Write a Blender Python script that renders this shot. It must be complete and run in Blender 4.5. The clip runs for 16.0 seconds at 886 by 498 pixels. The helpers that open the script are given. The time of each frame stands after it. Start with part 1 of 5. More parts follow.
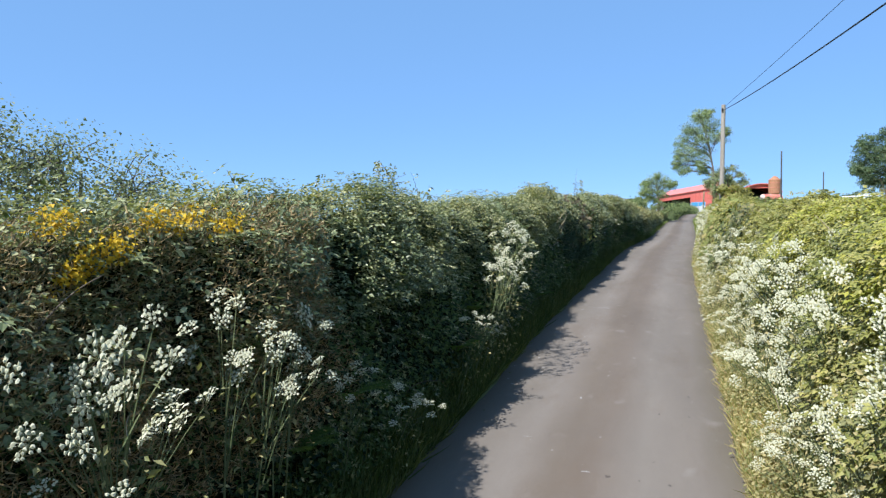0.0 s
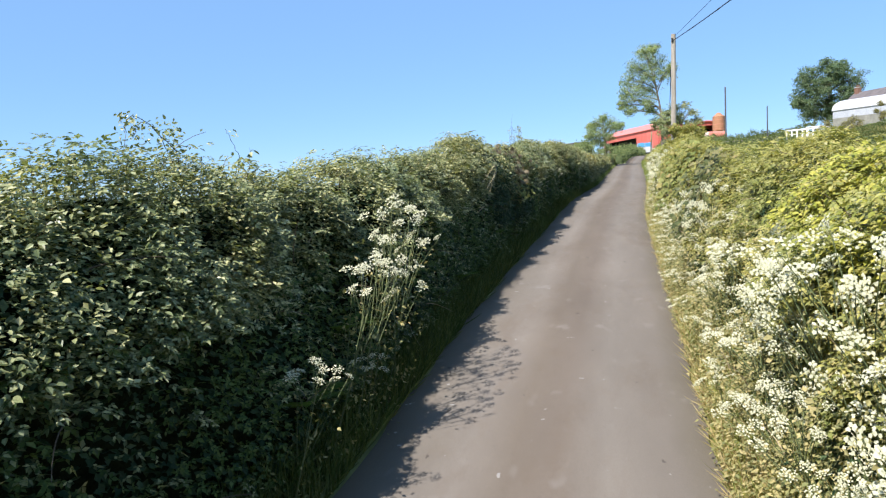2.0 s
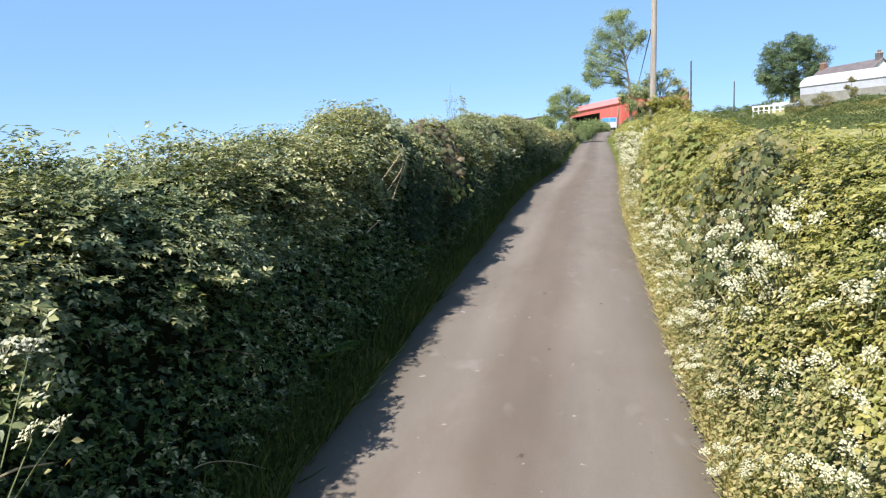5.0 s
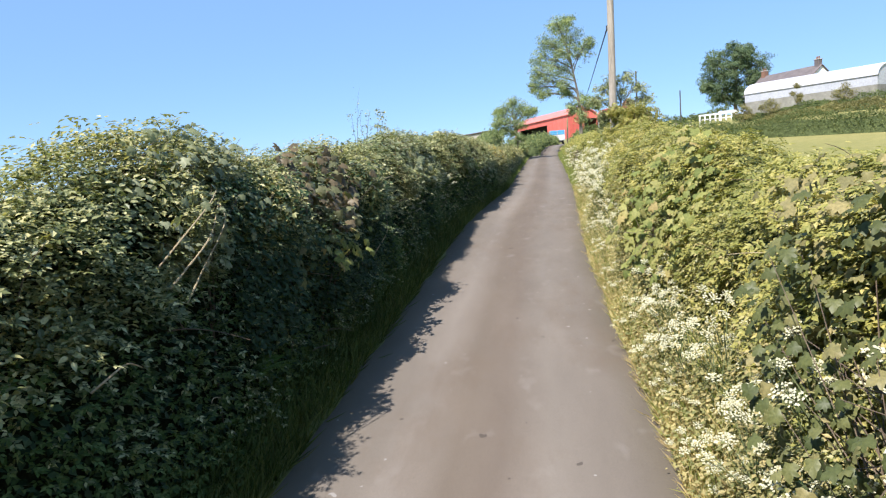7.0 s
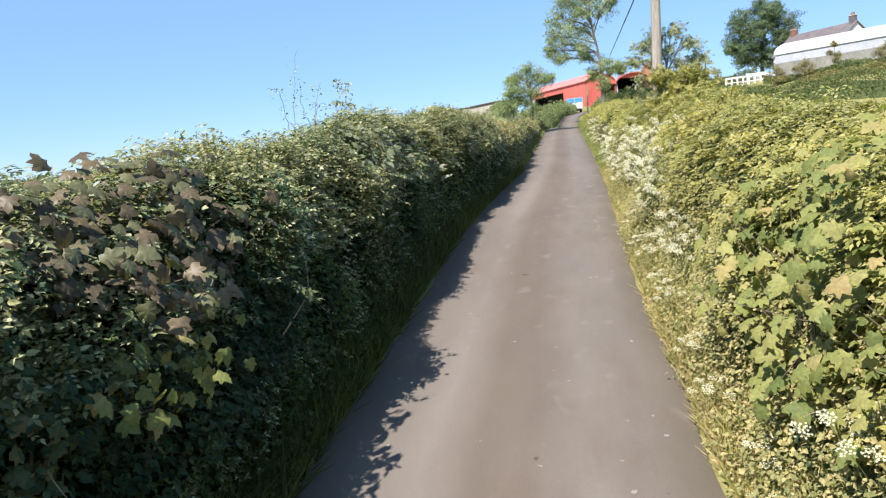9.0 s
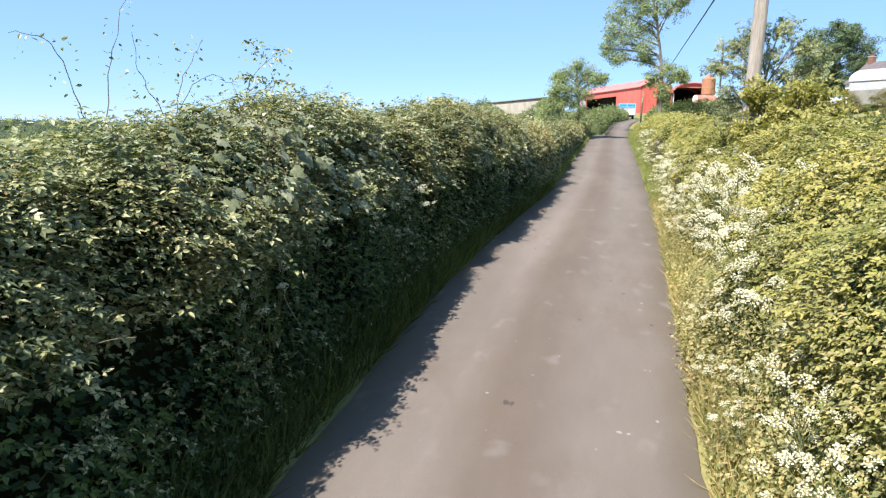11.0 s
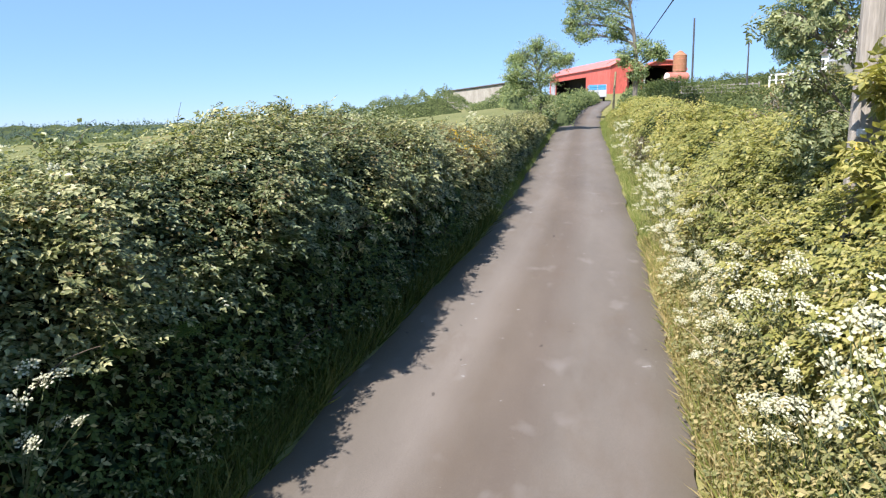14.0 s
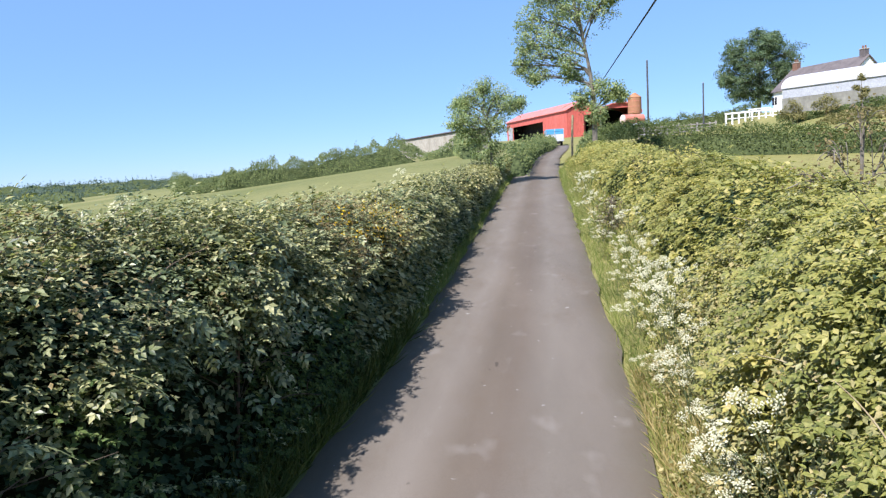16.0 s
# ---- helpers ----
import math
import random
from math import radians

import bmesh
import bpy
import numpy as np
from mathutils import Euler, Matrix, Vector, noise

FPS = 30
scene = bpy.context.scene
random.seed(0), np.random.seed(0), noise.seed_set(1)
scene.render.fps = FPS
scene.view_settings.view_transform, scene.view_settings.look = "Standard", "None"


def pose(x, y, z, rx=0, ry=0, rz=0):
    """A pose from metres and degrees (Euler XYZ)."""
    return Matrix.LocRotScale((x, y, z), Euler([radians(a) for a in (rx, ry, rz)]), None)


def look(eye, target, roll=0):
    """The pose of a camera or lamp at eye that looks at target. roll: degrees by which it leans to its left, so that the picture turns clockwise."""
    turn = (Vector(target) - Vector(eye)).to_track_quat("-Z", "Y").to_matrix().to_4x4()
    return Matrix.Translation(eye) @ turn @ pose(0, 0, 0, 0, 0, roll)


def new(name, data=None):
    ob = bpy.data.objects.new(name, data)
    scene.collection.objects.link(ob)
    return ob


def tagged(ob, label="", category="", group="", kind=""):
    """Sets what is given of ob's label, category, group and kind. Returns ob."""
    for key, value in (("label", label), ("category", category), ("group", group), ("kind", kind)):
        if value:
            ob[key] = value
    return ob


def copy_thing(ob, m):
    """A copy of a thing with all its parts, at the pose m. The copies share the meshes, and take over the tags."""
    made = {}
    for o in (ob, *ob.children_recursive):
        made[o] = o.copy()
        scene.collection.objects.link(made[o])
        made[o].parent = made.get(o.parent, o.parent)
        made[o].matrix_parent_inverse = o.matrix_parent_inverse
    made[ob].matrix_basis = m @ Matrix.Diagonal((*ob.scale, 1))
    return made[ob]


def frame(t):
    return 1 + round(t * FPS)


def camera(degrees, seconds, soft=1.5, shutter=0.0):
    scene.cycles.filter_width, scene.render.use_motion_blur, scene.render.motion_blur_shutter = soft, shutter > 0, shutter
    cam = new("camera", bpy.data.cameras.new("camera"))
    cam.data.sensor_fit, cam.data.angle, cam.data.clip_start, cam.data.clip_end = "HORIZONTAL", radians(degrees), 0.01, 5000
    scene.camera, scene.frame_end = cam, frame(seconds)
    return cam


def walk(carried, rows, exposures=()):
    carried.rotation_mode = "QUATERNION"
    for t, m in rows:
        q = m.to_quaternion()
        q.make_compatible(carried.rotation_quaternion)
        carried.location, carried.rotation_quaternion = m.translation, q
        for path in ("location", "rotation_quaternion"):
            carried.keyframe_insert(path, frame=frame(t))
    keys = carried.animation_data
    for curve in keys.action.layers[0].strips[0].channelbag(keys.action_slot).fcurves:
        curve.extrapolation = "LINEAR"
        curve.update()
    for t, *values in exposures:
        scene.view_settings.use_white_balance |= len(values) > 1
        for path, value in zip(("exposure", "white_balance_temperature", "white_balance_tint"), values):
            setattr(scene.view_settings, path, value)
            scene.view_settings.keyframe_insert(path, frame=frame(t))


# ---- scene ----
from functools import partial

# ================= camera =================
cam = camera(65.3, 16.0, soft=1.25)
# seconds, eye, yaw (left of +y), pitch, roll
PATH = [
    (0, 0.000, 0.001, 2.501, 17.72, -0.90, -0.01),
    (0.5, -0.012, 0.821, 2.561, 14.90, -4.70, -0.06),
    (1, -0.013, 1.659, 2.648, 12.37, -4.94, -2.58),
    (1.5, -0.027, 2.474, 2.708, 13.67, -4.86, -1.58),
    (2, -0.042, 3.298, 2.780, 13.90, -5.07, -2.85),
    (2.5, -0.082, 4.124, 2.873, 13.85, -4.49, -1.16),
    (3, -0.096, 5.010, 2.922, 14.29, -4.30, -1.43),
    (3.2, -0.107, 5.352, 2.949, 14.58, -4.54, -1.84),
    (5.3, -0.145, 8.797, 3.083, 9.50, -7.54, -2.14),
    (5.5, -0.125, 9.173, 3.097, 8.47, -7.34, -2.22),
    (6, -0.097, 10.183, 3.188, 6.17, -6.75, -4.38),
    (6.5, -0.108, 11.196, 3.247, 6.63, -6.48, -2.97),
    (7, -0.116, 12.232, 3.307, 7.02, -6.34, -4.14),
    (7.5, -0.157, 13.267, 3.378, 7.22, -7.69, -1.17),
    (8, -0.176, 14.261, 3.464, 8.05, -8.86, -1.23),
    (8.5, -0.187, 15.225, 3.540, 8.40, -9.10, -2.05),
    (9, -0.123, 16.237, 3.607, 8.60, -8.63, -5.36),
    (9.5, -0.074, 17.298, 3.698, 6.92, -8.69, -0.97),
    (10, -0.095, 18.287, 3.770, 8.49, -8.67, 2.76),
    (10.2, -0.080, 18.665, 3.778, 10.15, -8.61, 2.61),
    (12.3, 0.263, 22.814, 4.113, 11.15, -11.39, -0.55),
    (12.5, 0.268, 23.202, 4.138, 11.11, -11.02, -0.82),
    (13, 0.301, 24.015, 4.180, 10.59, -10.75, -0.28),
    (13.5, 0.327, 24.903, 4.227, 9.53, -10.33, -2.04),
    (14, 0.351, 25.777, 4.285, 9.56, -10.57, -1.40),
    (14.5, 0.414, 26.672, 4.343, 9.56, -8.68, -3.02),
    (15, 0.457, 27.606, 4.417, 8.38, -8.42, -0.84),
    (15.5, 0.524, 28.555, 4.467, 7.40, -7.78, -2.63),
    (16, 0.600, 29.619, 4.495, 6.58, -6.86, -3.36),
]


def aim(x, y, z, yaw, pitch, roll):
    a, p = radians(yaw), radians(pitch)
    ahead = Vector((-math.sin(a) * math.cos(p), math.cos(a) * math.cos(p), math.sin(p)))
    return look((x, y, z), Vector((x, y, z)) + ahead, roll)


walk(cam, [(t, aim(x, y, z, yaw, pitch, roll)) for t, x, y, z, yaw, pitch, roll in PATH],
     exposures=[(0.0, 0.85, 5550, 11), (1.5, 1.0, 5850, 12), (5.5, 1.06, 6000, 14), (9.0, 1.08, 6050, 15), (12.5, 1.30, 6050, 16), (13.0, 1.30, 6050, 16), (14.0, 1.06, 5900, 16), (15.0, 1.0, 5800, 17), (16.0, 0.95, 5750, 16)])

# ================= light =================
SUN_FROM = Vector((-0.42, -0.70, 1.0)).normalized()
elev, azim = math.asin(SUN_FROM.z), math.atan2(SUN_FROM.x, SUN_FROM.y)
world = bpy.data.worlds.new("sky")
scene.world = world
world.use_nodes = True
wn = world.node_tree
sky = wn.nodes.new("ShaderNodeTexSky")
sky.sky_type, sky.sun_disc = "NISHITA", False
sky.altitude = 2000.0
sky.sun_elevation, sky.sun_rotation = elev, azim
sky.air_density, sky.dust_density, sky.ozone_density = 1.0, 0.0, 6.0
haze = wn.nodes.new("ShaderNodeMix")
haze.data_type = "RGBA"
haze.inputs[0].default_value = 0.62
haze.inputs[7].default_value = (1.9, 3.25, 4.95, 1)
wn.links.new(sky.outputs[0], haze.inputs[6])
wn.links.new(haze.outputs[2], wn.nodes["Background"].inputs[0])
wn.nodes["Background"].inputs[1].default_value = 0.093
sun_data = bpy.data.lights.new("sun", "SUN")
sun_data.energy, sun_data.angle, sun_data.color = 5.0, radians(0.6), (1.0, 0.93, 0.81)
sun = new("sun", sun_data)
sun.matrix_world = look((0, 0, 60), Vector((0, 0, 60)) - SUN_FROM)

# ================= materials =================


def material(name, rough=0.8, metal=0.0, spec=0.3):
    m = bpy.data.materials.new(name)
    m.use_nodes = True
    nt = m.node_tree
    b = nt.nodes["Principled BSDF"]
    b.inputs["Roughness"].default_value = rough
    b.inputs["Metallic"].default_value = metal
    b.inputs["Specular IOR Level"].default_value = spec
    return m, nt, b


def ramp(nt, src, stops):
    r = nt.nodes.new("ShaderNodeValToRGB")
    e = r.color_ramp.elements
    while len(e) < len(stops):
        e.new(0.5)
    for k, (p, c) in zip(e, stops):
        k.position, k.color = p, (*c, 1)
    nt.links.new(src, r.inputs[0])
    return r.outputs[0]


def tex(nt, scale, detail=4.0, rough=0.6, stretch=(1, 1, 1), where="Object"):
    co, mp = nt.nodes.new("ShaderNodeTexCoord"), nt.nodes.new("ShaderNodeMapping")
    mp.inputs["Scale"].default_value = stretch
    n = nt.nodes.new("ShaderNodeTexNoise")
    n.inputs["Scale"].default_value, n.inputs["Detail"].default_value = scale, detail
    n.inputs["Roughness"].default_value = rough
    nt.links.new(co.outputs[where], mp.inputs[0])
    nt.links.new(mp.outputs[0], n.inputs["Vector"])
    return n.outputs["Fac"]


def mix(nt, fac, a, b, how="MIX"):
    m = nt.nodes.new("ShaderNodeMix")
    m.data_type, m.blend_type = "RGBA", how
    for v, s in ((fac, m.inputs[0]), (a, m.inputs[6]), (b, m.inputs[7])):
        if isinstance(v, (int, float)):
            s.default_value = v
        elif isinstance(v, tuple):
            s.default_value = (*v, 1)
        else:
            nt.links.new(v, s)
    return m.outputs[2]


def bump(nt, b, height, strength=0.4, dist=0.02):
    n = nt.nodes.new("ShaderNodeBump")
    n.inputs["Strength"].default_value, n.inputs["Distance"].default_value = strength, dist
    nt.links.new(height, n.inputs["Height"])
    nt.links.new(n.outputs[0], b.inputs["Normal"])


def leafy(name, stops, patch=((0.75, 0.75, 0.7), (1.15, 1.12, 1.0)), scale=0.7, rough=0.6, glow=0.3, spec=0.2):
    """A leaf: a shade of its own, patches over the plant, and light that comes through."""
    m, nt, b = material(name, rough, 0, spec)
    g = nt.nodes.new("ShaderNodeNewGeometry")
    own = ramp(nt, g.outputs["Random Per Island"], stops)
    far = ramp(nt, tex(nt, scale, 3), [(0.3, patch[0]), (0.7, patch[1])])
    col = mix(nt, 1.0, own, far, "MULTIPLY")
    col = mix(nt, 1.0, col, ramp(nt, tex(nt, 55, 3, 0.7), [(0.35, (0.78, 0.8, 0.76)), (0.65, (1.16, 1.14, 1.1))]), "MULTIPLY")
    nt.links.new(col, b.inputs["Base Color"])
    tr = nt.nodes.new("ShaderNodeBsdfTranslucent")
    nt.links.new(mix(nt, 1.0, col, (1.15, 1.2, 0.55), "MULTIPLY"), tr.inputs[0])
    mx = nt.nodes.new("ShaderNodeMixShader")
    mx.inputs[0].default_value = glow
    nt.links.new(b.outputs[0], mx.inputs[1])
    nt.links.new(tr.outputs[0], mx.inputs[2])
    nt.links.new(mx.outputs[0], nt.nodes["Material Output"].inputs[0])
    return m


def plain(name, lo, hi, scale=6.0, rough=0.8, metal=0.0, spec=0.3, stretch=(1, 1, 1), rel=0.3, dist=0.01, fine=None):
    """Two shades in uneven patches, with fine relief."""
    m, nt, b = material(name, rough, metal, spec)
    n = tex(nt, scale, 6, 0.65, stretch)
    col = ramp(nt, n, [(0.3, lo), (0.7, hi)])
    f = tex(nt, fine or scale * 8, 4, 0.6, stretch)
    col = mix(nt, 1.0, col, ramp(nt, f, [(0.3, (0.82, 0.82, 0.82)), (0.7, (1.12, 1.12, 1.12))]), "MULTIPLY")
    nt.links.new(col, b.inputs["Base Color"])
    bump(nt, b, f, rel, dist)
    return m


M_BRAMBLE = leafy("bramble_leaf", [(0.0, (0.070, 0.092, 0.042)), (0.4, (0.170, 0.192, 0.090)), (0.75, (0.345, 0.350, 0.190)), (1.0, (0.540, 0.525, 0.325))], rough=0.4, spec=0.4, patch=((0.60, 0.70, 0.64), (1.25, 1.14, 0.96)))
M_HAW = leafy("hawthorn_leaf", [(0.0, (0.095, 0.110, 0.048)), (0.5, (0.270, 0.270, 0.125)), (1.0, (0.500, 0.465, 0.270))], rough=0.45, spec=0.38, patch=((0.66, 0.72, 0.64), (1.22, 1.12, 0.95)))
M_RUST = leafy("bronzed_thorn_leaf", [(0.0, (0.150, 0.120, 0.060)), (0.5, (0.270, 0.210, 0.105)), (1.0, (0.390, 0.320, 0.180))], rough=0.6, spec=0.25)
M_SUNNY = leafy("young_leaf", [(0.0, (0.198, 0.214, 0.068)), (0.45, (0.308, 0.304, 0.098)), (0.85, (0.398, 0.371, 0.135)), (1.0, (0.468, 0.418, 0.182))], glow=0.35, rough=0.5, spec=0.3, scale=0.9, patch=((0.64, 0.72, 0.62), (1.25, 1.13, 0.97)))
M_SYC = leafy("sycamore_leaf", [(0.0, (0.070, 0.090, 0.036)), (0.5, (0.125, 0.145, 0.060)), (0.85, (0.185, 0.190, 0.088)), (1.0, (0.235, 0.215, 0.110))], rough=0.55, spec=0.25, glow=0.25)
M_SYCRED = leafy("young_sycamore_leaf", [(0.0, (0.080, 0.064, 0.042)), (0.35, (0.150, 0.116, 0.070)), (0.60, (0.210, 0.160, 0.098)), (0.72, (0.130, 0.140, 0.072)), (1.0, (0.230, 0.225, 0.120))], spec=0.4, rough=0.5)
M_SYCPALE = leafy("grey_green_sycamore_leaf", [(0.0, (0.150, 0.175, 0.100)), (0.5, (0.250, 0.275, 0.165)), (1.0, (0.370, 0.380, 0.260))], rough=0.5, spec=0.3)
M_SYCTAN = leafy("bronzed_sycamore_leaf", [(0.0, (0.16, 0.15, 0.075)), (0.5, (0.26, 0.235, 0.11)), (1.0, (0.36, 0.30, 0.15))])
M_SYCOLIVE = leafy("olive_sycamore_leaf", [(0.0, (0.060, 0.078, 0.030)), (0.5, (0.118, 0.132, 0.050)), (0.85, (0.180, 0.180, 0.078)), (1.0, (0.245, 0.215, 0.100))], rough=0.5, spec=0.3, glow=0.25)
M_SYCGOLD = leafy("golden_sycamore_leaf", [(0.0, (0.160, 0.200, 0.068)), (0.5, (0.275, 0.290, 0.098)), (0.85, (0.355, 0.340, 0.135)), (1.0, (0.420, 0.325, 0.155))], rough=0.6, spec=0.2, glow=0.35)
M_GORSE = leafy("gorse_spine", [(0.0, (0.130, 0.105, 0.048)), (0.5, (0.290, 0.205, 0.105)), (1.0, (0.470, 0.345, 0.190))], glow=0.1, rough=0.7)
M_GORSEFLOWER = leafy("gorse_flower", [(0.0, (0.58, 0.36, 0.015)), (1.0, (0.72, 0.50, 0.04))], glow=0.3, patch=((0.9, 0.9, 0.9), (1.05, 1.05, 1.05)))
M_GRASS = leafy("grass_blade", [(0.0, (0.150, 0.189, 0.050)), (0.45, (0.263, 0.283, 0.081)), (0.8, (0.425, 0.378, 0.150)), (1.0, (0.600, 0.484, 0.250))], glow=0.3, rough=0.55)
# dark leaf colour that stands for shade inside and low on the hedges
M_SHADELEAF = leafy("hedge_shade_leaf", [(0.0, (0.022, 0.048, 0.024)), (0.5, (0.040, 0.072, 0.036)), (1.0, (0.075, 0.108, 0.052))], glow=0.2, rough=0.55, spec=0.18)
M_GOLD = leafy("golden_privet_leaf", [(0.0, (0.200, 0.225, 0.040)), (0.5, (0.370, 0.370, 0.065)), (1.0, (0.520, 0.470, 0.110))], glow=0.35, rough=0.45, spec=0.4)
M_VERGE = leafy("verge_grass_blade", [(0.0, (0.12, 0.175, 0.045)), (0.5, (0.21, 0.26, 0.075)), (1.0, (0.34, 0.34, 0.14))])
M_HERB = leafy("feathery_herb_leaf", [(0.0, (0.160, 0.178, 0.077)), (0.5, (0.300, 0.280, 0.130)), (1.0, (0.475, 0.392, 0.207))], glow=0.3, rough=0.6)
M_STRAWGRASS = leafy("straw_grass_blade", [(0.0, (0.24, 0.23, 0.09)), (0.4, (0.40, 0.32, 0.15)), (0.75, (0.52, 0.40, 0.21)), (1.0, (0.62, 0.50, 0.30))], glow=0.3, rough=0.6)
# grass green darkened for blades that lie in the hedge's shade
M_SHADEGRASS = leafy("lush_shaded_blade", [(0.0, (0.044, 0.070, 0.019)), (0.6, (0.097, 0.126, 0.039)), (1.0, (0.176, 0.184, 0.068))], glow=0.3, rough=0.55)
# green of the nettles, also of leaves darkened for the shaded lower face
M_NETTLE_SHADE = leafy("nettle_and_shade_leaf", [(0.0, (0.055, 0.095, 0.028)), (0.6, (0.105, 0.155, 0.048)), (1.0, (0.170, 0.210, 0.080))], glow=0.3, rough=0.6)
M_FERN = leafy("fern_frond", [(0.0, (0.075, 0.142, 0.037)), (1.0, (0.163, 0.236, 0.062))], glow=0.35)
M_UMBEL = leafy("white_floret", [(0.0, (0.52, 0.495, 0.36)), (1.0, (0.66, 0.635, 0.50))], glow=0.2, patch=((0.85, 0.86, 0.80), (1.02, 1.02, 1.0)), scale=4.0, rough=0.7, spec=0.1)
M_STALK = plain("green_stalk", (0.07, 0.10, 0.035), (0.15, 0.16, 0.07), 20)
M_TWIG = plain("twig_bark", (0.06, 0.045, 0.03), (0.16, 0.12, 0.08), 14)
M_STRAW = plain("dry_stalk", (0.26, 0.2, 0.11), (0.4, 0.33, 0.2), 14)
# near-black colour that stands for the shade deep in the hedge
M_CORE_SHADE = plain("hedge_inside_shade", (0.008, 0.012, 0.006), (0.028, 0.036, 0.016), 5, rough=1.0, spec=0.0, rel=1.0, dist=0.06)
M_FARCORE = plain("far_hedge_inside", (0.05, 0.065, 0.028), (0.10, 0.12, 0.05), 1.0, rough=1.0, spec=0.0)
M_BARK = plain("tree_bark", (0.10, 0.085, 0.065), (0.24, 0.21, 0.17), 7, stretch=(1, 1, 0.25), rel=0.8)
M_ASH = leafy("ash_leaf", [(0.0, (0.131, 0.193, 0.096)), (0.5, (0.260, 0.333, 0.161)), (1.0, (0.445, 0.472, 0.243))])
M_ELDER = leafy("elder_leaf", [(0.0, (0.150, 0.185, 0.095)), (0.5, (0.270, 0.300, 0.160)), (1.0, (0.430, 0.440, 0.260))], rough=0.5, spec=0.3)
# lightened and made bluer to put in haze before the far trees
M_DARKTREE = leafy("dark_tree_leaf", [(0.0, (0.060, 0.105, 0.068)), (0.5, (0.125, 0.180, 0.108)), (1.0, (0.225, 0.278, 0.155))])
M_FARHEDGE = leafy("far_hedge_leaf", [(0.0, (0.082, 0.119, 0.053)), (0.5, (0.152, 0.192, 0.082)), (1.0, (0.234, 0.264, 0.112))], scale=0.25)
M_SCRUB = leafy("scrub_leaf", [(0.0, (0.13, 0.13, 0.058)), (0.5, (0.24, 0.225, 0.10)), (1.0, (0.35, 0.305, 0.15))], scale=0.3)
# the bluish tint stands for haze over the distance
M_WOOD_FAR = leafy("hazed_far_wood_leaf", [(0.0, (0.043, 0.072, 0.067)), (1.0, (0.100, 0.143, 0.115))], scale=0.05)
M_RED = plain("red_painted_sheet", (0.50, 0.10, 0.075), (0.60, 0.15, 0.115), 0.5, rough=0.55, stretch=(1, 1, 0.3))
M_REDROOF = plain("red_roof_sheet", (0.58, 0.17, 0.14), (0.66, 0.22, 0.18), 0.5, rough=0.5, stretch=(1, 1, 0.3))
# near-black colour that puts in the shade inside sheds and behind windows
M_DARK = plain("dark_inside_shade", (0.012, 0.014, 0.02), (0.03, 0.03, 0.035), 1.0, rough=0.9)
M_CONCRETE = plain("weathered_concrete", (0.30, 0.27, 0.22), (0.44, 0.40, 0.34), 0.8, rough=0.95)
M_GREYSHEET = plain("grey_metal_sheet", (0.33, 0.33, 0.35), (0.46, 0.46, 0.48), 1.0, rough=0.6)
M_SLATE = plain("slate_roof", (0.10, 0.085, 0.085), (0.17, 0.145, 0.14), 1.2, rough=0.75)
M_WHITE = plain("white_paint", (0.70, 0.70, 0.68), (0.82, 0.82, 0.80), 1.5, rough=0.6)
M_WHITESHEET = plain("white_plastic_sheet", (0.508, 0.508, 0.525), (0.607, 0.607, 0.623), 0.7, rough=0.45)
M_OFFWHITE = plain("pale_sheet_wall", (0.344, 0.353, 0.387), (0.430, 0.439, 0.473), 0.7, rough=0.6)
# sheet colour greyed to put in the shade on the shed's end
M_GREYEND = plain("shaded_end_sheet", (0.40, 0.41, 0.42), (0.52, 0.53, 0.53), 0.6, rough=0.6)
M_BLOCK = plain("mossy_block_wall", (0.17, 0.165, 0.14), (0.27, 0.26, 0.225), 0.9, rough=0.95, fine=3.0)
M_BRICK = plain("chimney_brick", (0.16, 0.085, 0.06), (0.24, 0.135, 0.09), 5, rough=0.9)
M_ORANGE = plain("orange_silo_paint", (0.30, 0.135, 0.07), (0.40, 0.205, 0.11), 1.2, rough=0.7)
M_PINK = plain("faded_red_tank_paint", (0.50, 0.16, 0.11), (0.60, 0.24, 0.18), 1.5, rough=0.5)
M_TANKEND = plain("pale_tank_end", (0.62, 0.42, 0.38), (0.75, 0.6, 0.55), 2, rough=0.5)
M_BLUE = plain("blue_trailer_board", (0.06, 0.26, 0.50), (0.12, 0.36, 0.60), 2, rough=0.5)
M_TRAILER = plain("galvanised_panel", (0.45, 0.45, 0.46), (0.6, 0.6, 0.6), 2, rough=0.5)
M_TAG = plain("yellow_tag_plastic", (0.65, 0.42, 0.04), (0.75, 0.5, 0.08), 10)
M_RUBBER = plain("black_rubber", (0.015, 0.015, 0.015), (0.035, 0.035, 0.035), 8, rough=0.9)
M_POLE = plain("weathered_pole_wood", (0.22, 0.19, 0.15), (0.40, 0.355, 0.295), 9, rough=0.9, stretch=(1, 1, 0.08), rel=0.7)
M_DARKPOLE = plain("dark_pole_wood", (0.05, 0.055, 0.06), (0.10, 0.10, 0.11), 5, rough=0.85, stretch=(1, 1, 0.1))
M_CABLE = plain("black_cable_sheath", (0.012, 0.012, 0.014), (0.03, 0.03, 0.034), 20, rough=0.7)
M_RAIL = plain("grey_fence_wood", (0.22, 0.20, 0.18), (0.36, 0.33, 0.30), 6, rough=0.9)


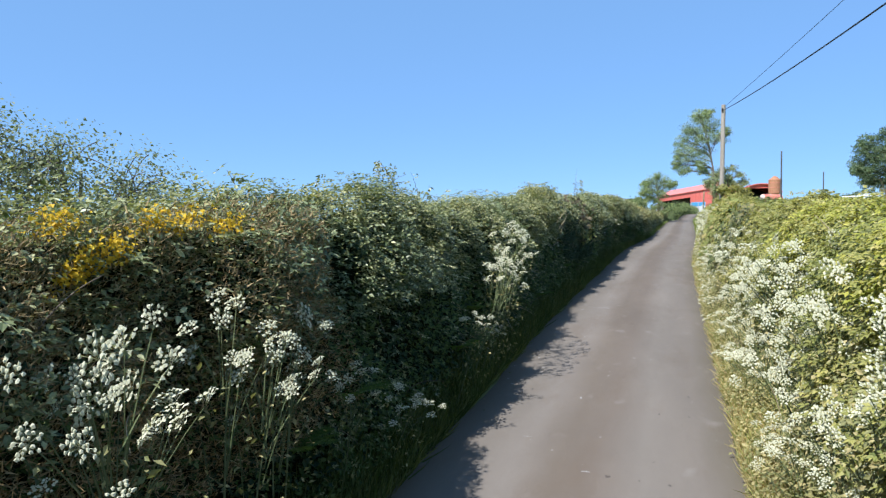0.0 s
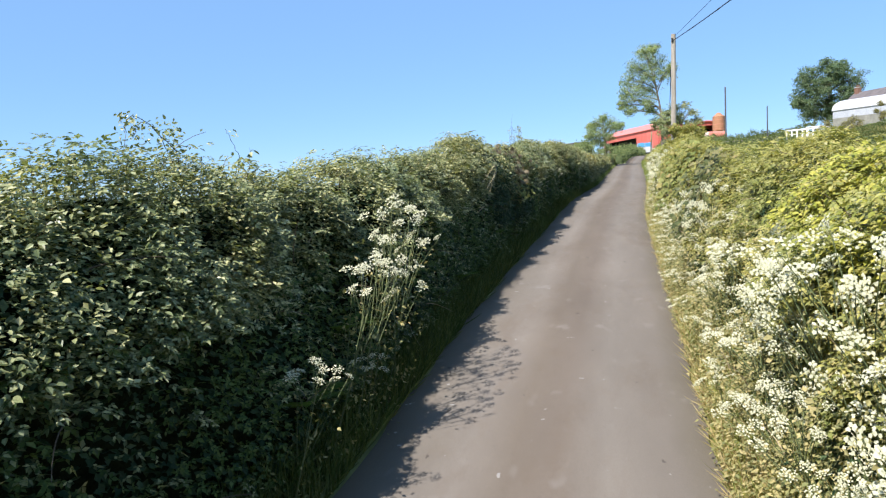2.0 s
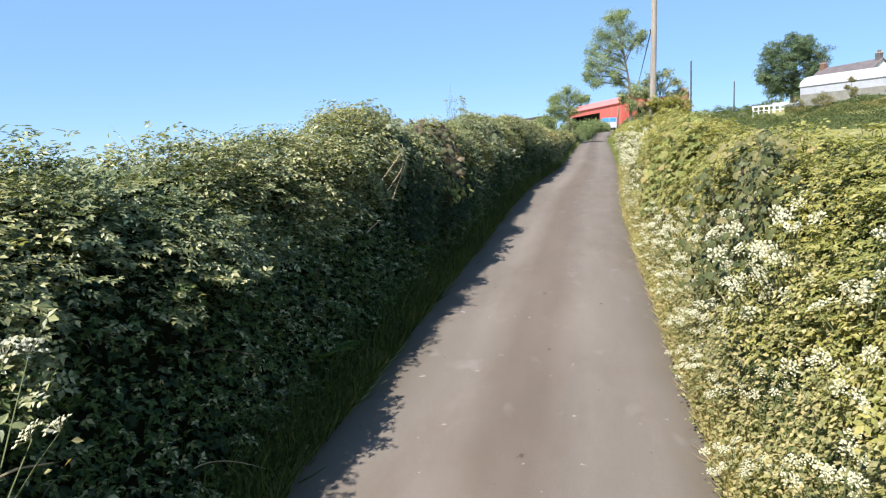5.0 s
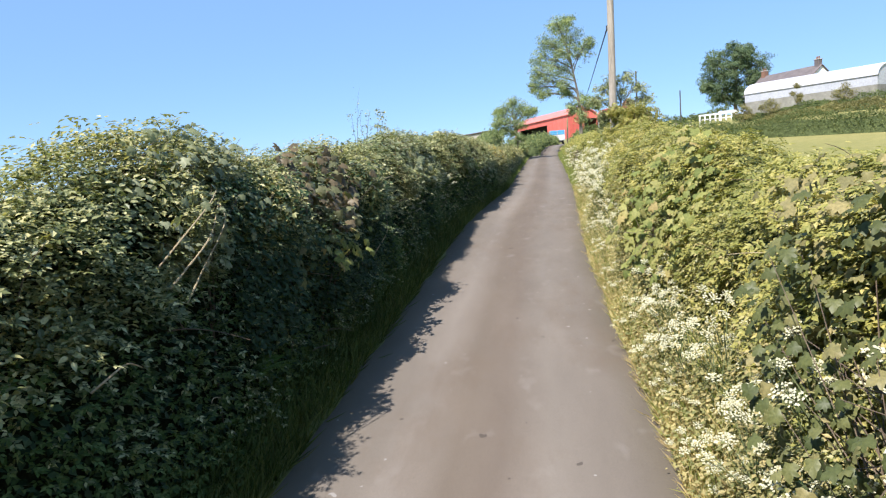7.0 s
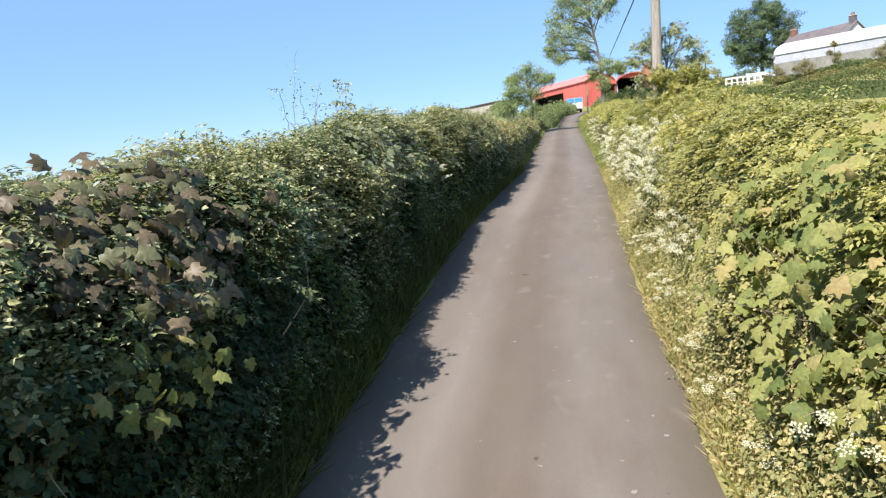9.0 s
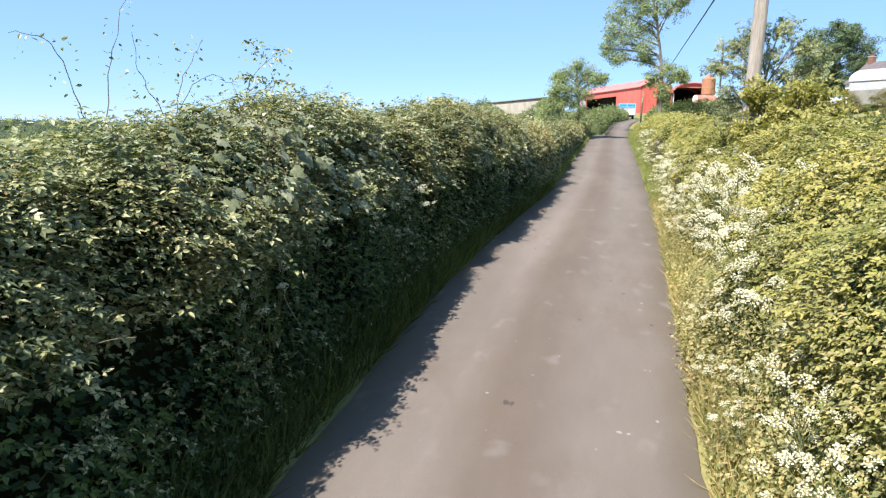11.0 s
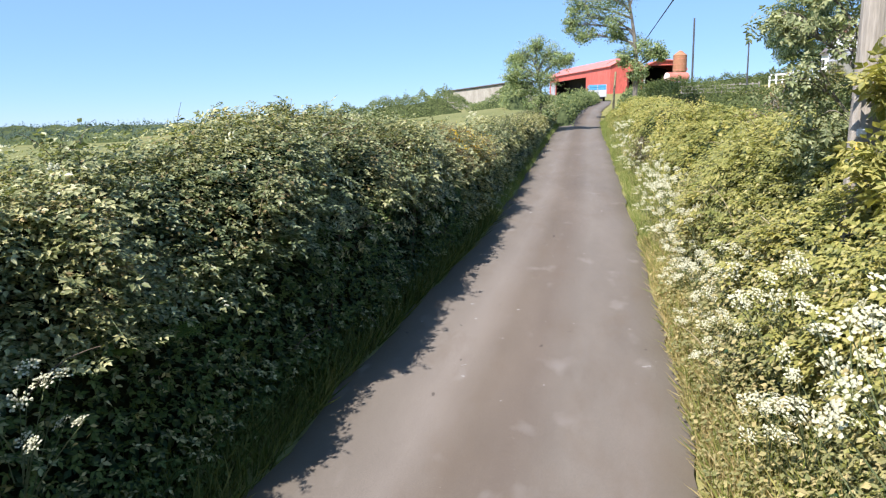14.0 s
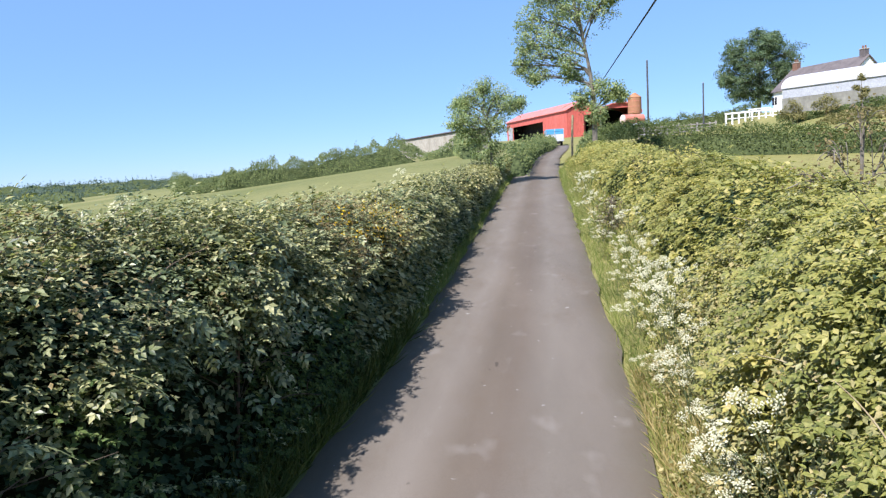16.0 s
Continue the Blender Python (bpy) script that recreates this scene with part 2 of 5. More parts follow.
def ground_material():
    m, nt, b = material("meadow_grass", 0.95, 0, 0.1)
    big = tex(nt, 0.06, 5, 0.6)
    col = ramp(nt, big, [(0.3, (0.135, 0.148, 0.058)), (0.55, (0.19, 0.188, 0.08)), (0.75, (0.255, 0.232, 0.11))])
    # the pasture east of the lane is drier than the one west of it
    co, sp = nt.nodes.new("ShaderNodeTexCoord"), nt.nodes.new("ShaderNodeSeparateXYZ")
    nt.links.new(co.outputs["Object"], sp.inputs[0])
    dry = ramp(nt, big, [(0.3, (0.20, 0.19, 0.068)), (0.7, (0.275, 0.245, 0.10))])
    col = mix(nt, ramp(nt, sp.outputs["X"], [(0.0, (0, 0, 0)), (1.0, (0.85, 0.85, 0.85))]), col, dry)
    small = tex(nt, 2.5, 6, 0.7)
    col = mix(nt, 1.0, col, ramp(nt, small, [(0.3, (0.75, 0.78, 0.7)), (0.7, (1.15, 1.12, 1.05))]), "MULTIPLY")
    nt.links.new(col, b.inputs["Base Color"])
    bump(nt, b, small, 0.8, 0.08)
    return m


def road_material():
    m, nt, b = material("worn_tarmac", 0.9, 0, 0.25)
    at = nt.nodes.new("ShaderNodeAttribute")
    at.attribute_name = "across"
    wheel = ramp(nt, at.outputs["Fac"], [(0.0, (0.085, 0.070, 0.050)), (0.14, (0.142, 0.121, 0.098)), (0.30, (0.160, 0.137, 0.115)), (0.44, (0.122, 0.098, 0.076)),
                                         (0.56, (0.126, 0.101, 0.080)), (0.70, (0.158, 0.136, 0.114)), (0.88, (0.140, 0.119, 0.099)), (1.0, (0.098, 0.082, 0.058))])
    wear = tex(nt, 0.9, 6, 0.65, (1, 0.25, 1))
    col = mix(nt, 1.0, wheel, ramp(nt, wear, [(0.3, (0.86, 0.85, 0.84)), (0.7, (1.14, 1.13, 1.12))]), "MULTIPLY")
    grit = tex(nt, 160, 3, 0.7)
    col = mix(nt, 1.0, col, ramp(nt, grit, [(0.3, (0.8, 0.8, 0.8)), (0.7, (1.2, 1.2, 1.2))]), "MULTIPLY")
    spots = tex(nt, 3.3, 2, 0.5, (1, 0.6, 1))
    col = mix(nt, ramp(nt, spots, [(0.64, (0, 0, 0)), (0.78, (0.34, 0.34, 0.34))]), col, (0.24, 0.215, 0.195))
    mud = tex(nt, 1.3, 5, 0.7, (1, 0.35, 1))
    col = mix(nt, ramp(nt, mud, [(0.52, (0, 0, 0)), (0.72, (0.5, 0.5, 0.5))]), col, (0.115, 0.085, 0.06))
    drops = tex(nt, 9.0, 2, 0.5)
    col = mix(nt, ramp(nt, drops, [(0.735, (0, 0, 0)), (0.76, (0.8, 0.8, 0.8))]), col, (0.27, 0.25, 0.23))
    dark = tex(nt, 7.0, 2, 0.5, (1.3, 0.7, 1))
    col = mix(nt, ramp(nt, dark, [(0.74, (0, 0, 0)), (0.77, (0.7, 0.7, 0.7))]), col, (0.045, 0.036, 0.03))
    nt.links.new(col, b.inputs["Base Color"])
    bump(nt, b, grit, 0.5, 0.004)
    return m


M_GROUND, M_ROAD = ground_material(), road_material()

# ================= plan =================
XS_Y, XS_X = [-30, 9, 15, 22.5, 27, 31, 34.5, 37.5, 45, 51, 58, 66, 80, 112], [-1.8, -1.8, -1.75, -1.5, -1.4, -1.14, -0.9, -0.68, -0.3, 0.0, 0.4, 1.0, 2.2, 4.4]
XR_Y, XR_X = [-30, 7, 12, 20, 25, 29, 34, 42, 57, 66, 80, 112], [0.66, 0.66, 0.74, 0.85, 0.95, 1.2, 1.48, 1.75, 2.15, 2.7, 4.1, 6.6]
BASE_Y, BASE_Z = [-4000, -400, -60, 0, 72, 112, 135, 180, 260, 600, 1600, 4000], [-20, -14, -3.95, 0.043, 4.83, 5.95, 7.2, 9.0, 9.5, 2.0, -8, -8]


def smooth(ys, xs, r):
    def f(y):
        y = np.asarray(y, float)
        return sum(np.interp(y + d, ys, xs) for d in np.linspace(-r, r, 9)) / 9
    return f


shade_edge, right_edge, base = smooth(XS_Y, XS_X, 2.5), smooth(XR_Y, XR_X, 2.5), smooth(BASE_Y, BASE_Z, 4)


def left_edge(y):
    return shade_edge(y) - np.interp(y, [31, 37], [0.30, 0.03])


def hashed(i, j, k, seed):
    h = (i * 374761393 + j * 668265263 + k * 2147483647 + seed * 1274126177) & 0xFFFFFFFF
    h = ((h ^ (h >> 13)) * 1274126177) & 0xFFFFFFFF
    return ((h ^ (h >> 16)) & 0xFFFF) / 65535.0


def vnoise(p, seed=0):
    """Smooth noise from -1 to 1 at the rows of p."""
    p = np.asarray(p, float)
    i = np.floor(p).astype(np.int64)
    f = p - i
    f = f * f * (3 - 2 * f)
    out = 0
    for a in (0, 1):
        for b in (0, 1):
            for c in (0, 1):
                w = (f[:, 0] if a else 1 - f[:, 0]) * (f[:, 1] if b else 1 - f[:, 1]) * (f[:, 2] if c else 1 - f[:, 2])
                out = out + w * hashed(i[:, 0] + a, i[:, 1] + b, i[:, 2] + c, seed)
    return out * 2 - 1


def step(a, b, x):
    t = np.clip((np.asarray(x, float) - a) / (b - a), 0, 1)
    return t * t * (3 - 2 * t)


def ground_z(x, y):
    x, y = np.asarray(x, float), np.asarray(y, float)
    z = base(y)
    left = np.maximum(0, -x - 4)
    z = z - 14 * (1 - np.exp(-left / 140)) * step(-150, 0, y + 100)
    z = z + 2.2 * step(18, 34, x) * step(60, 100, y) * (1 - step(150, 300, y))
    far = np.hypot(x, y)
    z = z * (1 - step(500, 1500, far)) + step(500, 1500, far) * -6
    flat = np.stack([x * 0.0012, y * 0.0012, 0 * x], -1)
    z = z + step(1800, 3200, far) * (15 + 7 * vnoise(flat.reshape(-1, 3), 5).reshape(x.shape))
    # the lane lies in a shallow cut
    inside = (x > left_edge(y) - 0.02) & (x < right_edge(y) + 0.02)
    return np.where(inside & (y < 112), z - 0.06, z)


# ================= mesh helpers =================


def mesh_from(name, verts, faces, mats=(), smooth_faces=False):
    """faces: an array of triangles or of quads."""
    me = bpy.data.meshes.new(name)
    verts, faces = np.asarray(verts, np.float32), np.asarray(faces, np.int32)
    n, k = faces.shape
    me.vertices.add(len(verts))
    me.vertices.foreach_set("co", verts.ravel())
    me.loops.add(n * k)
    me.loops.foreach_set("vertex_index", faces.ravel())
    me.polygons.add(n)
    me.polygons.foreach_set("loop_start", np.arange(0, n * k, k, dtype=np.int32))
    me.polygons.foreach_set("use_smooth", np.full(n, smooth_faces))
    for m in mats:
        me.materials.append(m)
    me.update(calc_edges=True)
    return me


def unit(v):
    return v / np.maximum(np.linalg.norm(v, axis=-1, keepdims=True), 1e-9)


OVATE = (np.array([(0, 0, 0), (0.20, 0.22, 0.06), (0.56, 0.25, 0.05), (1, 0, -0.08), (0.56, -0.25, 0.05), (0.20, -0.22, 0.06)]), np.array([(0, 2, 1), (0, 3, 2), (0, 4, 3), (0, 5, 4)]))
KITE = (np.array([(0, 0, 0), (0.45, 0.32, 0.06), (0.45, -0.32, 0.06), (1, 0, -0.04)]), np.array([(0, 2, 3), (0, 3, 1)]))
SPINE = (np.array([(0, 0.05, 0), (0, -0.05, 0), (1, 0, 0)]), np.array([(0, 1, 2)]))
BLADE = (np.array([(0, 0.02, 0), (0, -0.02, 0), (0.6, 0.014, 0.03), (0.6, -0.014, 0.03), (1, 0, 0.16)]), np.array([(0, 1, 3), (0, 3, 2), (2, 3, 4)]))


def lobed():
    half = [(-0.06, -0.26), (0.10, -0.50), (0.22, -0.42), (0.34, -0.36), (0.52, -0.52), (0.60, -0.40), (0.62, -0.24), (0.80, -0.20)]
    ring = [(0, 0)] + half + [(1.0, 0.0)] + [(x, -y) for x, y in half[::-1]]
    n = len(ring)
    v = [(0.33, 0, 0.04)] + [(x, y, 0.14 * abs(y) - 0.75 * y * y - 0.26 * x * x + 0.05 * ((k % 3) - 1)) for k, (x, y) in enumerate(ring)]
    return np.array(v), np.array([(0, 1 + k, 1 + (k + 1) % n) for k in range(n)])


LOBED = lobed()


def trefoil():
    v, f = [], []
    for turn, far in ((0, 0.42), (70, 0.12), (-70, 0.12)):
        c, n = math.cos(radians(turn)), math.sin(radians(turn))
        k = len(v)
        for x, y, z in ((0, 0, 0), (0.12, 0.14, 0.04), (0.32, 0.15, 0.03), (0.58, 0, -0.06), (0.32, -0.15, 0.03), (0.12, -0.14, 0.04)):
            x += far
            v.append((x * c - y * n, x * n + y * c, z))
        f += [(k, k + 2, k + 1), (k, k + 3, k + 2), (k, k + 4, k + 3), (k, k + 5, k + 4)]
    return np.array(v), np.array(f)


TREFOIL = trefoil()


def compound(leaflets):
    """A leaf of several pointed leaflets: where each sits on the stalk, its turn and its length."""
    v, f = [], []
    for x0, turn, length in leaflets:
        c, n = math.cos(radians(turn)), math.sin(radians(turn))
        k = len(v)
        for x, y, z in ((0, 0, 0), (0.42, 0.27, 0.05), (0.42, -0.27, 0.05), (1, 0, -0.1)):
            x, y = x * length, y * length
            v.append((x0 + x * c - y * n, x * n + y * c, z * length - 0.12 * x0 * x0))
        f += [(k, k + 2, k + 3), (k, k + 3, k + 1)]
    return np.array(v), np.array(f)


THREE = compound(((0.36, 0, 0.64), (0.30, 72, 0.5), (0.30, -72, 0.5)))
PINNATE = compound(((0.62, 0, 0.42), (0.58, 58, 0.36), (0.58, -58, 0.36), (0.32, 64, 0.34), (0.32, -64, 0.34), (0.1, 68, 0.28), (0.1, -68, 0.28)))


def scatter(pos, nrm, tip, size, shape):
    """Vertices and triangles of one leaf at each pos, facing nrm, pointing to tip."""
    v, f = shape
    n = unit(nrm)
    t = unit(tip - (tip * n).sum(-1, keepdims=True) * n)
    b = np.cross(n, t)
    size = np.broadcast_to(np.asarray(size, float), (len(pos),))[:, None, None]
    vv = pos[:, None, :] + size * (v[None, :, 0:1] * t[:, None, :] + v[None, :, 1:2] * b[:, None, :] + v[None, :, 2:3] * n[:, None, :])
    ff = f[None] + (np.arange(len(pos)) * len(v))[:, None, None]
    return vv.reshape(-1, 3), ff.reshape(-1, 3)


def tube(path, radii, sides=5):
    """A round, tapering tube along a path."""
    path = np.asarray(path, float)
    d = unit(np.gradient(path, axis=0))
    ref = np.where(np.abs(d[:, 2:3]) > 0.9, np.array([[1.0, 0, 0]]), np.array([[0, 0, 1.0]]))
    a = unit(np.cross(d, ref))
    b = np.cross(d, a)
    ang = np.arange(sides) * 2 * np.pi / sides
    ring = np.cos(ang)[None, :, None] * a[:, None] + np.sin(ang)[None, :, None] * b[:, None]
    v = path[:, None] + ring * np.asarray(radii, float)[:, None, None]
    n = len(path)
    f = []
    for i in range(n - 1):
        for j in range(sides):
            p, q = i * sides + j, i * sides + (j + 1) % sides
            f += [(p, q, q + sides), (p, q + sides, p + sides)]
    for j in range(1, sides - 1):
        f.append(((n - 1) * sides, (n - 1) * sides + j, (n - 1) * sides + j + 1))
    return v.reshape(-1, 3), np.array(f)


class Pile:
    """Pieces of mesh that become one object."""

    def __init__(self):
        self.v, self.f, self.n = [], [], 0

    def add(self, v, f):
        self.v.append(np.asarray(v, float))
        self.f.append(np.asarray(f) + self.n)
        self.n += len(v)
        return self

    def mesh(self, name, mat, smooth_faces=False):
        return mesh_from(name, np.concatenate(self.v), np.concatenate(self.f), (mat,), smooth_faces)


def thing(name, label, category, at=(0, 0, 0), group="", kind=""):
    e = new(name)
    e.empty_display_size = 0.2
    e.location = at
    return tagged(e, label, category, group, kind)


def part(name, data, parent, label="", mat=None, kind="", world=False, soft=False):
    """Links a mesh, a Pile or a bmesh as one object under parent; its vertices count from the parent's base, or from the world's."""
    if isinstance(data, Pile):
        data = data.mesh(name, mat, soft)
    elif isinstance(data, bmesh.types.BMesh):
        bm, data = data, bpy.data.meshes.new(name)
        bmesh.ops.recalc_face_normals(bm, faces=bm.faces)
        bm.to_mesh(data)
        bm.free()
        data.materials.append(mat)
    ob = new(name, data)
    ob.parent = parent
    if world:
        ob.matrix_parent_inverse = Matrix.Translation(parent.location).inverted()
    return tagged(ob, label, kind=kind)


def box(bm, x0, x1, y0, y1, z0, z1, bevel=0.0):
    v = [bm.verts.new((x, y, z)) for z in (z0, z1) for x, y in ((x0, y0), (x1, y0), (x1, y1), (x0, y1))]
    fs = [bm.faces.new([v[i] for i in q]) for q in ((0, 3, 2, 1), (4, 5, 6, 7), (0, 1, 5, 4), (1, 2, 6, 5), (2, 3, 7, 6), (3, 0, 4, 7))]
    if bevel:
        bmesh.ops.bevel(bm, geom=list({e for f in fs for e in f.edges}), offset=bevel, segments=1, affect="EDGES")
    return bm


def boxed(*a, bevel=0.0):
    return box(bmesh.new(), *a, bevel=bevel)


def prism(outline, y0, y1):
    """A solid with its outline in x and z, from y0 to y1."""
    bm = bmesh.new()
    a = [bm.verts.new((x, y0, z)) for x, z in outline]
    b = [bm.verts.new((x, y1, z)) for x, z in outline]
    bm.faces.new(a)
    bm.faces.new(b[::-1])
    n = len(outline)
    for i in range(n):
        bm.faces.new((a[i], b[i], b[(i + 1) % n], a[(i + 1) % n]))
    return bm


def drum(axis, p, r, length, seg=20, r2=None):
    """A cylinder or cone that starts at p and goes along axis."""
    bm = bmesh.new()
    m = Matrix.Translation(p) @ Vector(axis).to_track_quat("Z", "Y").to_matrix().to_4x4() @ Matrix.Translation((0, 0, length / 2))
    bmesh.ops.create_cone(bm, cap_ends=True, segments=seg, radius1=r, radius2=r if r2 is None else r2, depth=length, matrix=m)
    return bm


# ================= ground and lane =================
gx = np.unique(np.concatenate([np.linspace(-4, 4, 41), np.linspace(-40, 60, 101), np.linspace(-300, 300, 81), np.sign(np.linspace(-1, 1, 61)) * np.abs(np.linspace(-1, 1, 61)) ** 2 * 4500]).round(2))
gy = np.unique(np.concatenate([np.linspace(-6, 70, 77), np.linspace(-60, 260, 81), np.linspace(-300, 600, 61), np.sign(np.linspace(-1, 1, 61)) * np.abs(np.linspace(-1, 1, 61)) ** 2 * 4500]).round(2))
X, Y = np.meshgrid(gx, gy)
V = np.stack([X, Y, ground_z(X, Y)], -1).reshape(-1, 3)
nx, ny = len(gx), len(gy)
I = (np.arange(ny - 1)[:, None] * nx + np.arange(nx - 1)[None]).ravel()
ground = new("ground", mesh_from("ground", V, np.stack([I, I + 1, I + nx + 1, I + nx], -1), (M_GROUND,), True))
tagged(ground, "hillside meadow of pale green summer grass", "ground", kind="structure")

ry = np.concatenate([np.arange(-12, 62, 0.25), np.arange(62, 113, 1.0)])
across = np.linspace(0, 1, 25)
wob = 0.05 * vnoise(np.stack([ry * 1.7, 0 * ry, 0 * ry], -1), 3)
wob2 = 0.05 * vnoise(np.stack([ry * 1.9, 0 * ry + 9, 0 * ry], -1), 3)
L, R = left_edge(ry) + wob, right_edge(ry) + wob2
RX = L[:, None] + (R - L)[:, None] * across[None]
RY = np.repeat(ry[:, None], 25, 1)
crown = 0.03 * (1 - (2 * across - 1) ** 2) - 0.012 * (np.exp(-((across - 0.27) / 0.09) ** 2) + np.exp(-((across - 0.73) / 0.09) ** 2))
RZ = base(RY) + crown[None] + 0.004
RV = np.stack([RX, RY, RZ], -1).reshape(-1, 3)
I = (np.arange(len(ry) - 1)[:, None] * 25 + np.arange(24)[None]).ravel()
me = mesh_from("road", RV, np.stack([I, I + 1, I + 26, I + 25], -1), (M_ROAD,), True)
att = me.attributes.new("across", "FLOAT", "POINT")
att.data.foreach_set("value", np.tile(across, len(ry)).astype(np.float32))
tagged(new("road", me), "narrow worn grey tarmac lane with pale wheel tracks", "lane", kind="structure")

# ================= hedges =================
LTOP = smooth([-8, 6, 8, 10, 11.8, 13.5, 15, 16.4, 17.5, 18.6, 20, 21.5, 24, 26, 28, 29.5, 30.6, 31.6, 32.4, 33.2, 34.3, 36, 38.6, 42.6, 50, 58, 60], [2.46, 2.46, 2.40, 2.2, 2.38, 2.36, 2.26, 2.45, 2.6, 2.36, 2.24, 2.12, 2.1, 2.24, 2.16, 2.03, 2.06, 2.2, 2.2, 2.0, 1.86, 1.7, 1.47, 1.32, 0.95, 0.62, 0.55], 0.4)
RTOP = smooth([-8, 8, 12.5, 15, 19.5, 22, 24.5, 27, 29, 32, 35, 38, 43, 47, 52, 56, 60], [2.28, 2.26, 2.22, 1.97, 1.98, 1.95, 2.05, 2.1, 2.06, 1.97, 1.79, 1.7, 1.57, 1.44, 1.3, 1.2, 1.15], 0.8)
# offset from the edge of the lane (in share of a metre) and share of the top's height
LPROF = np.array([(0.68, 0.0), (0.68, 0.18), (0.70, 0.36), (0.72, 0.52), (0.74, 0.66), (0.79, 0.77), (0.92, 0.89), (1.24, 1.0), (1.6, 1.0), (1.95, 0.88), (2.2, 0.6), (2.35, 0.3), (2.4, 0.0)])
RPROF = np.array([(0.02, 0.02), (0.22, 0.14), (0.36, 0.30), (0.48, 0.48), (0.62, 0.66), (0.85, 0.86), (1.15, 0.97), (1.45, 1.0), (1.8, 0.88), (2.15, 0.6), (2.35, 0.3), (2.4, 0.0)])


def hedge_surface(y, s, side):
    """Place and outward normal on the hedge at y along the lane and s (0 to 1) over its section."""
    prof, top, edge, sg = (LPROF, LTOP, shade_edge, -1) if side == "left" else (RPROF, RTOP, right_edge, 1)
    q = prof * (1, 2.2)
    arc = np.r_[0, np.cumsum(np.hypot(*np.diff(q, axis=0).T))]
    arc = arc / arc[-1]

    def at(s):
        return np.interp(s, arc, prof[:, 0]), np.interp(s, arc, prof[:, 1])
    s0, s1 = np.clip(s - 0.03, 0, 1), np.clip(s + 0.03, 0, 1)
    h = top(y) + 0.07 * vnoise(np.stack([y * 0.9, 0 * y, 0 * y], -1), 11 if sg > 0 else 12)
    (o, v), (oa, va), (ob, vb) = at(s), at(s0), at(s1)
    n = unit(np.stack([-sg * (vb - va) * h, 0 * y, (ob - oa)], -1))
    o = o - (0.45 * step(28, 36, y) if sg < 0 else -0.28 * step(33, 38, y))
    p = np.stack([edge(y) + sg * o, y, base(y) + v * h], -1)
    k = p * (0.75, 0.75, 0.9)
    d = (0.15 if sg < 0 else 0.24) * vnoise(k, 21) + (0.27 if sg < 0 else 0.20) * vnoise(p * 1.9, 22) + 0.06 * vnoise(p * 4.7, 23)
    fade = np.clip(v * 3, 0.15, 1) * (1 - 0.6 * step(0.8, 1.0, v))
    if sg < 0:
        fade = fade * (0.4 + 0.6 * step(0.5, 0.75, v))
    return p + n * (d * fade)[:, None], n


def hedge_core(side, y0, y1, inset):
    ys, ss = np.arange(y0, y1, 0.3), np.linspace(0, 1, 26)
    Yg, Sg = np.meshgrid(ys, ss, indexing="ij")
    p, n = hedge_surface(Yg.ravel(), Sg.ravel(), side)
    p = p - n * inset
    end = step(53.0, 58.5, p[:, 1])
    p[:, 2] -= end * (p[:, 2] - base(p[:, 1]) + 0.05)
    I = (np.arange(len(ys) - 1)[:, None] * 26 + np.arange(25)[None]).ravel()
    # the sheet's colour gives the gaps between leaves their shade, darkest on the left
    return mesh_from("stems", p, np.stack([I, I + 1, I + 27, I + 26], -1), (M_CORE_SHADE if side == "left" else M_FARCORE,), True)


def hedge_leaves(side, count, y0, y1, s0, s1, size, shape, depth=0.12, out=0.05, patch=None, face=0.6, up=0.55, seed=0):
    """Leaves in the outer layer of a hedge; patch: noise scale and threshold, to leave gaps."""
    r = np.random.default_rng(100 + seed)
    y, s = r.uniform(y0, y1, count), r.uniform(s0, s1, count)
    p, n = hedge_surface(y, s, side)
    if patch:
        keep = vnoise(p * patch[0], 40 + patch[2]) + 0.6 * vnoise(p * 2.3, 47) + r.normal(0, 0.25, count) > patch[1]
        p, n, y = p[keep], n[keep], y[keep]
    k = len(p)
    p = p - n * (np.minimum(r.exponential(depth, k), 0.45) - out * r.random(k))[:, None]
    p = p + r.normal(0, 0.02, (k, 3))
    nn = n * face + np.array([0, 0, up]) + 0.45 * np.array(SUN_FROM) + r.normal(0, 0.42, (k, 3))
    tip = n * 0.5 + np.array([0, 0, -0.7]) + r.normal(0, 0.7, (k, 3))
    return scatter(p, nn, tip, r.uniform(size[0], size[1], k), shape)


def s_at(side, share):
    """The place over the section at a share of the front's height."""
    prof = LPROF if side == "left" else RPROF
    q = prof * (1, 2.2)
    arc = np.r_[0, np.cumsum(np.hypot(*np.diff(q, axis=0).T))]
    k = 8 if side == "left" else 7
    return float(np.interp(share, prof[:k, 1], (arc / arc[-1])[:k]))


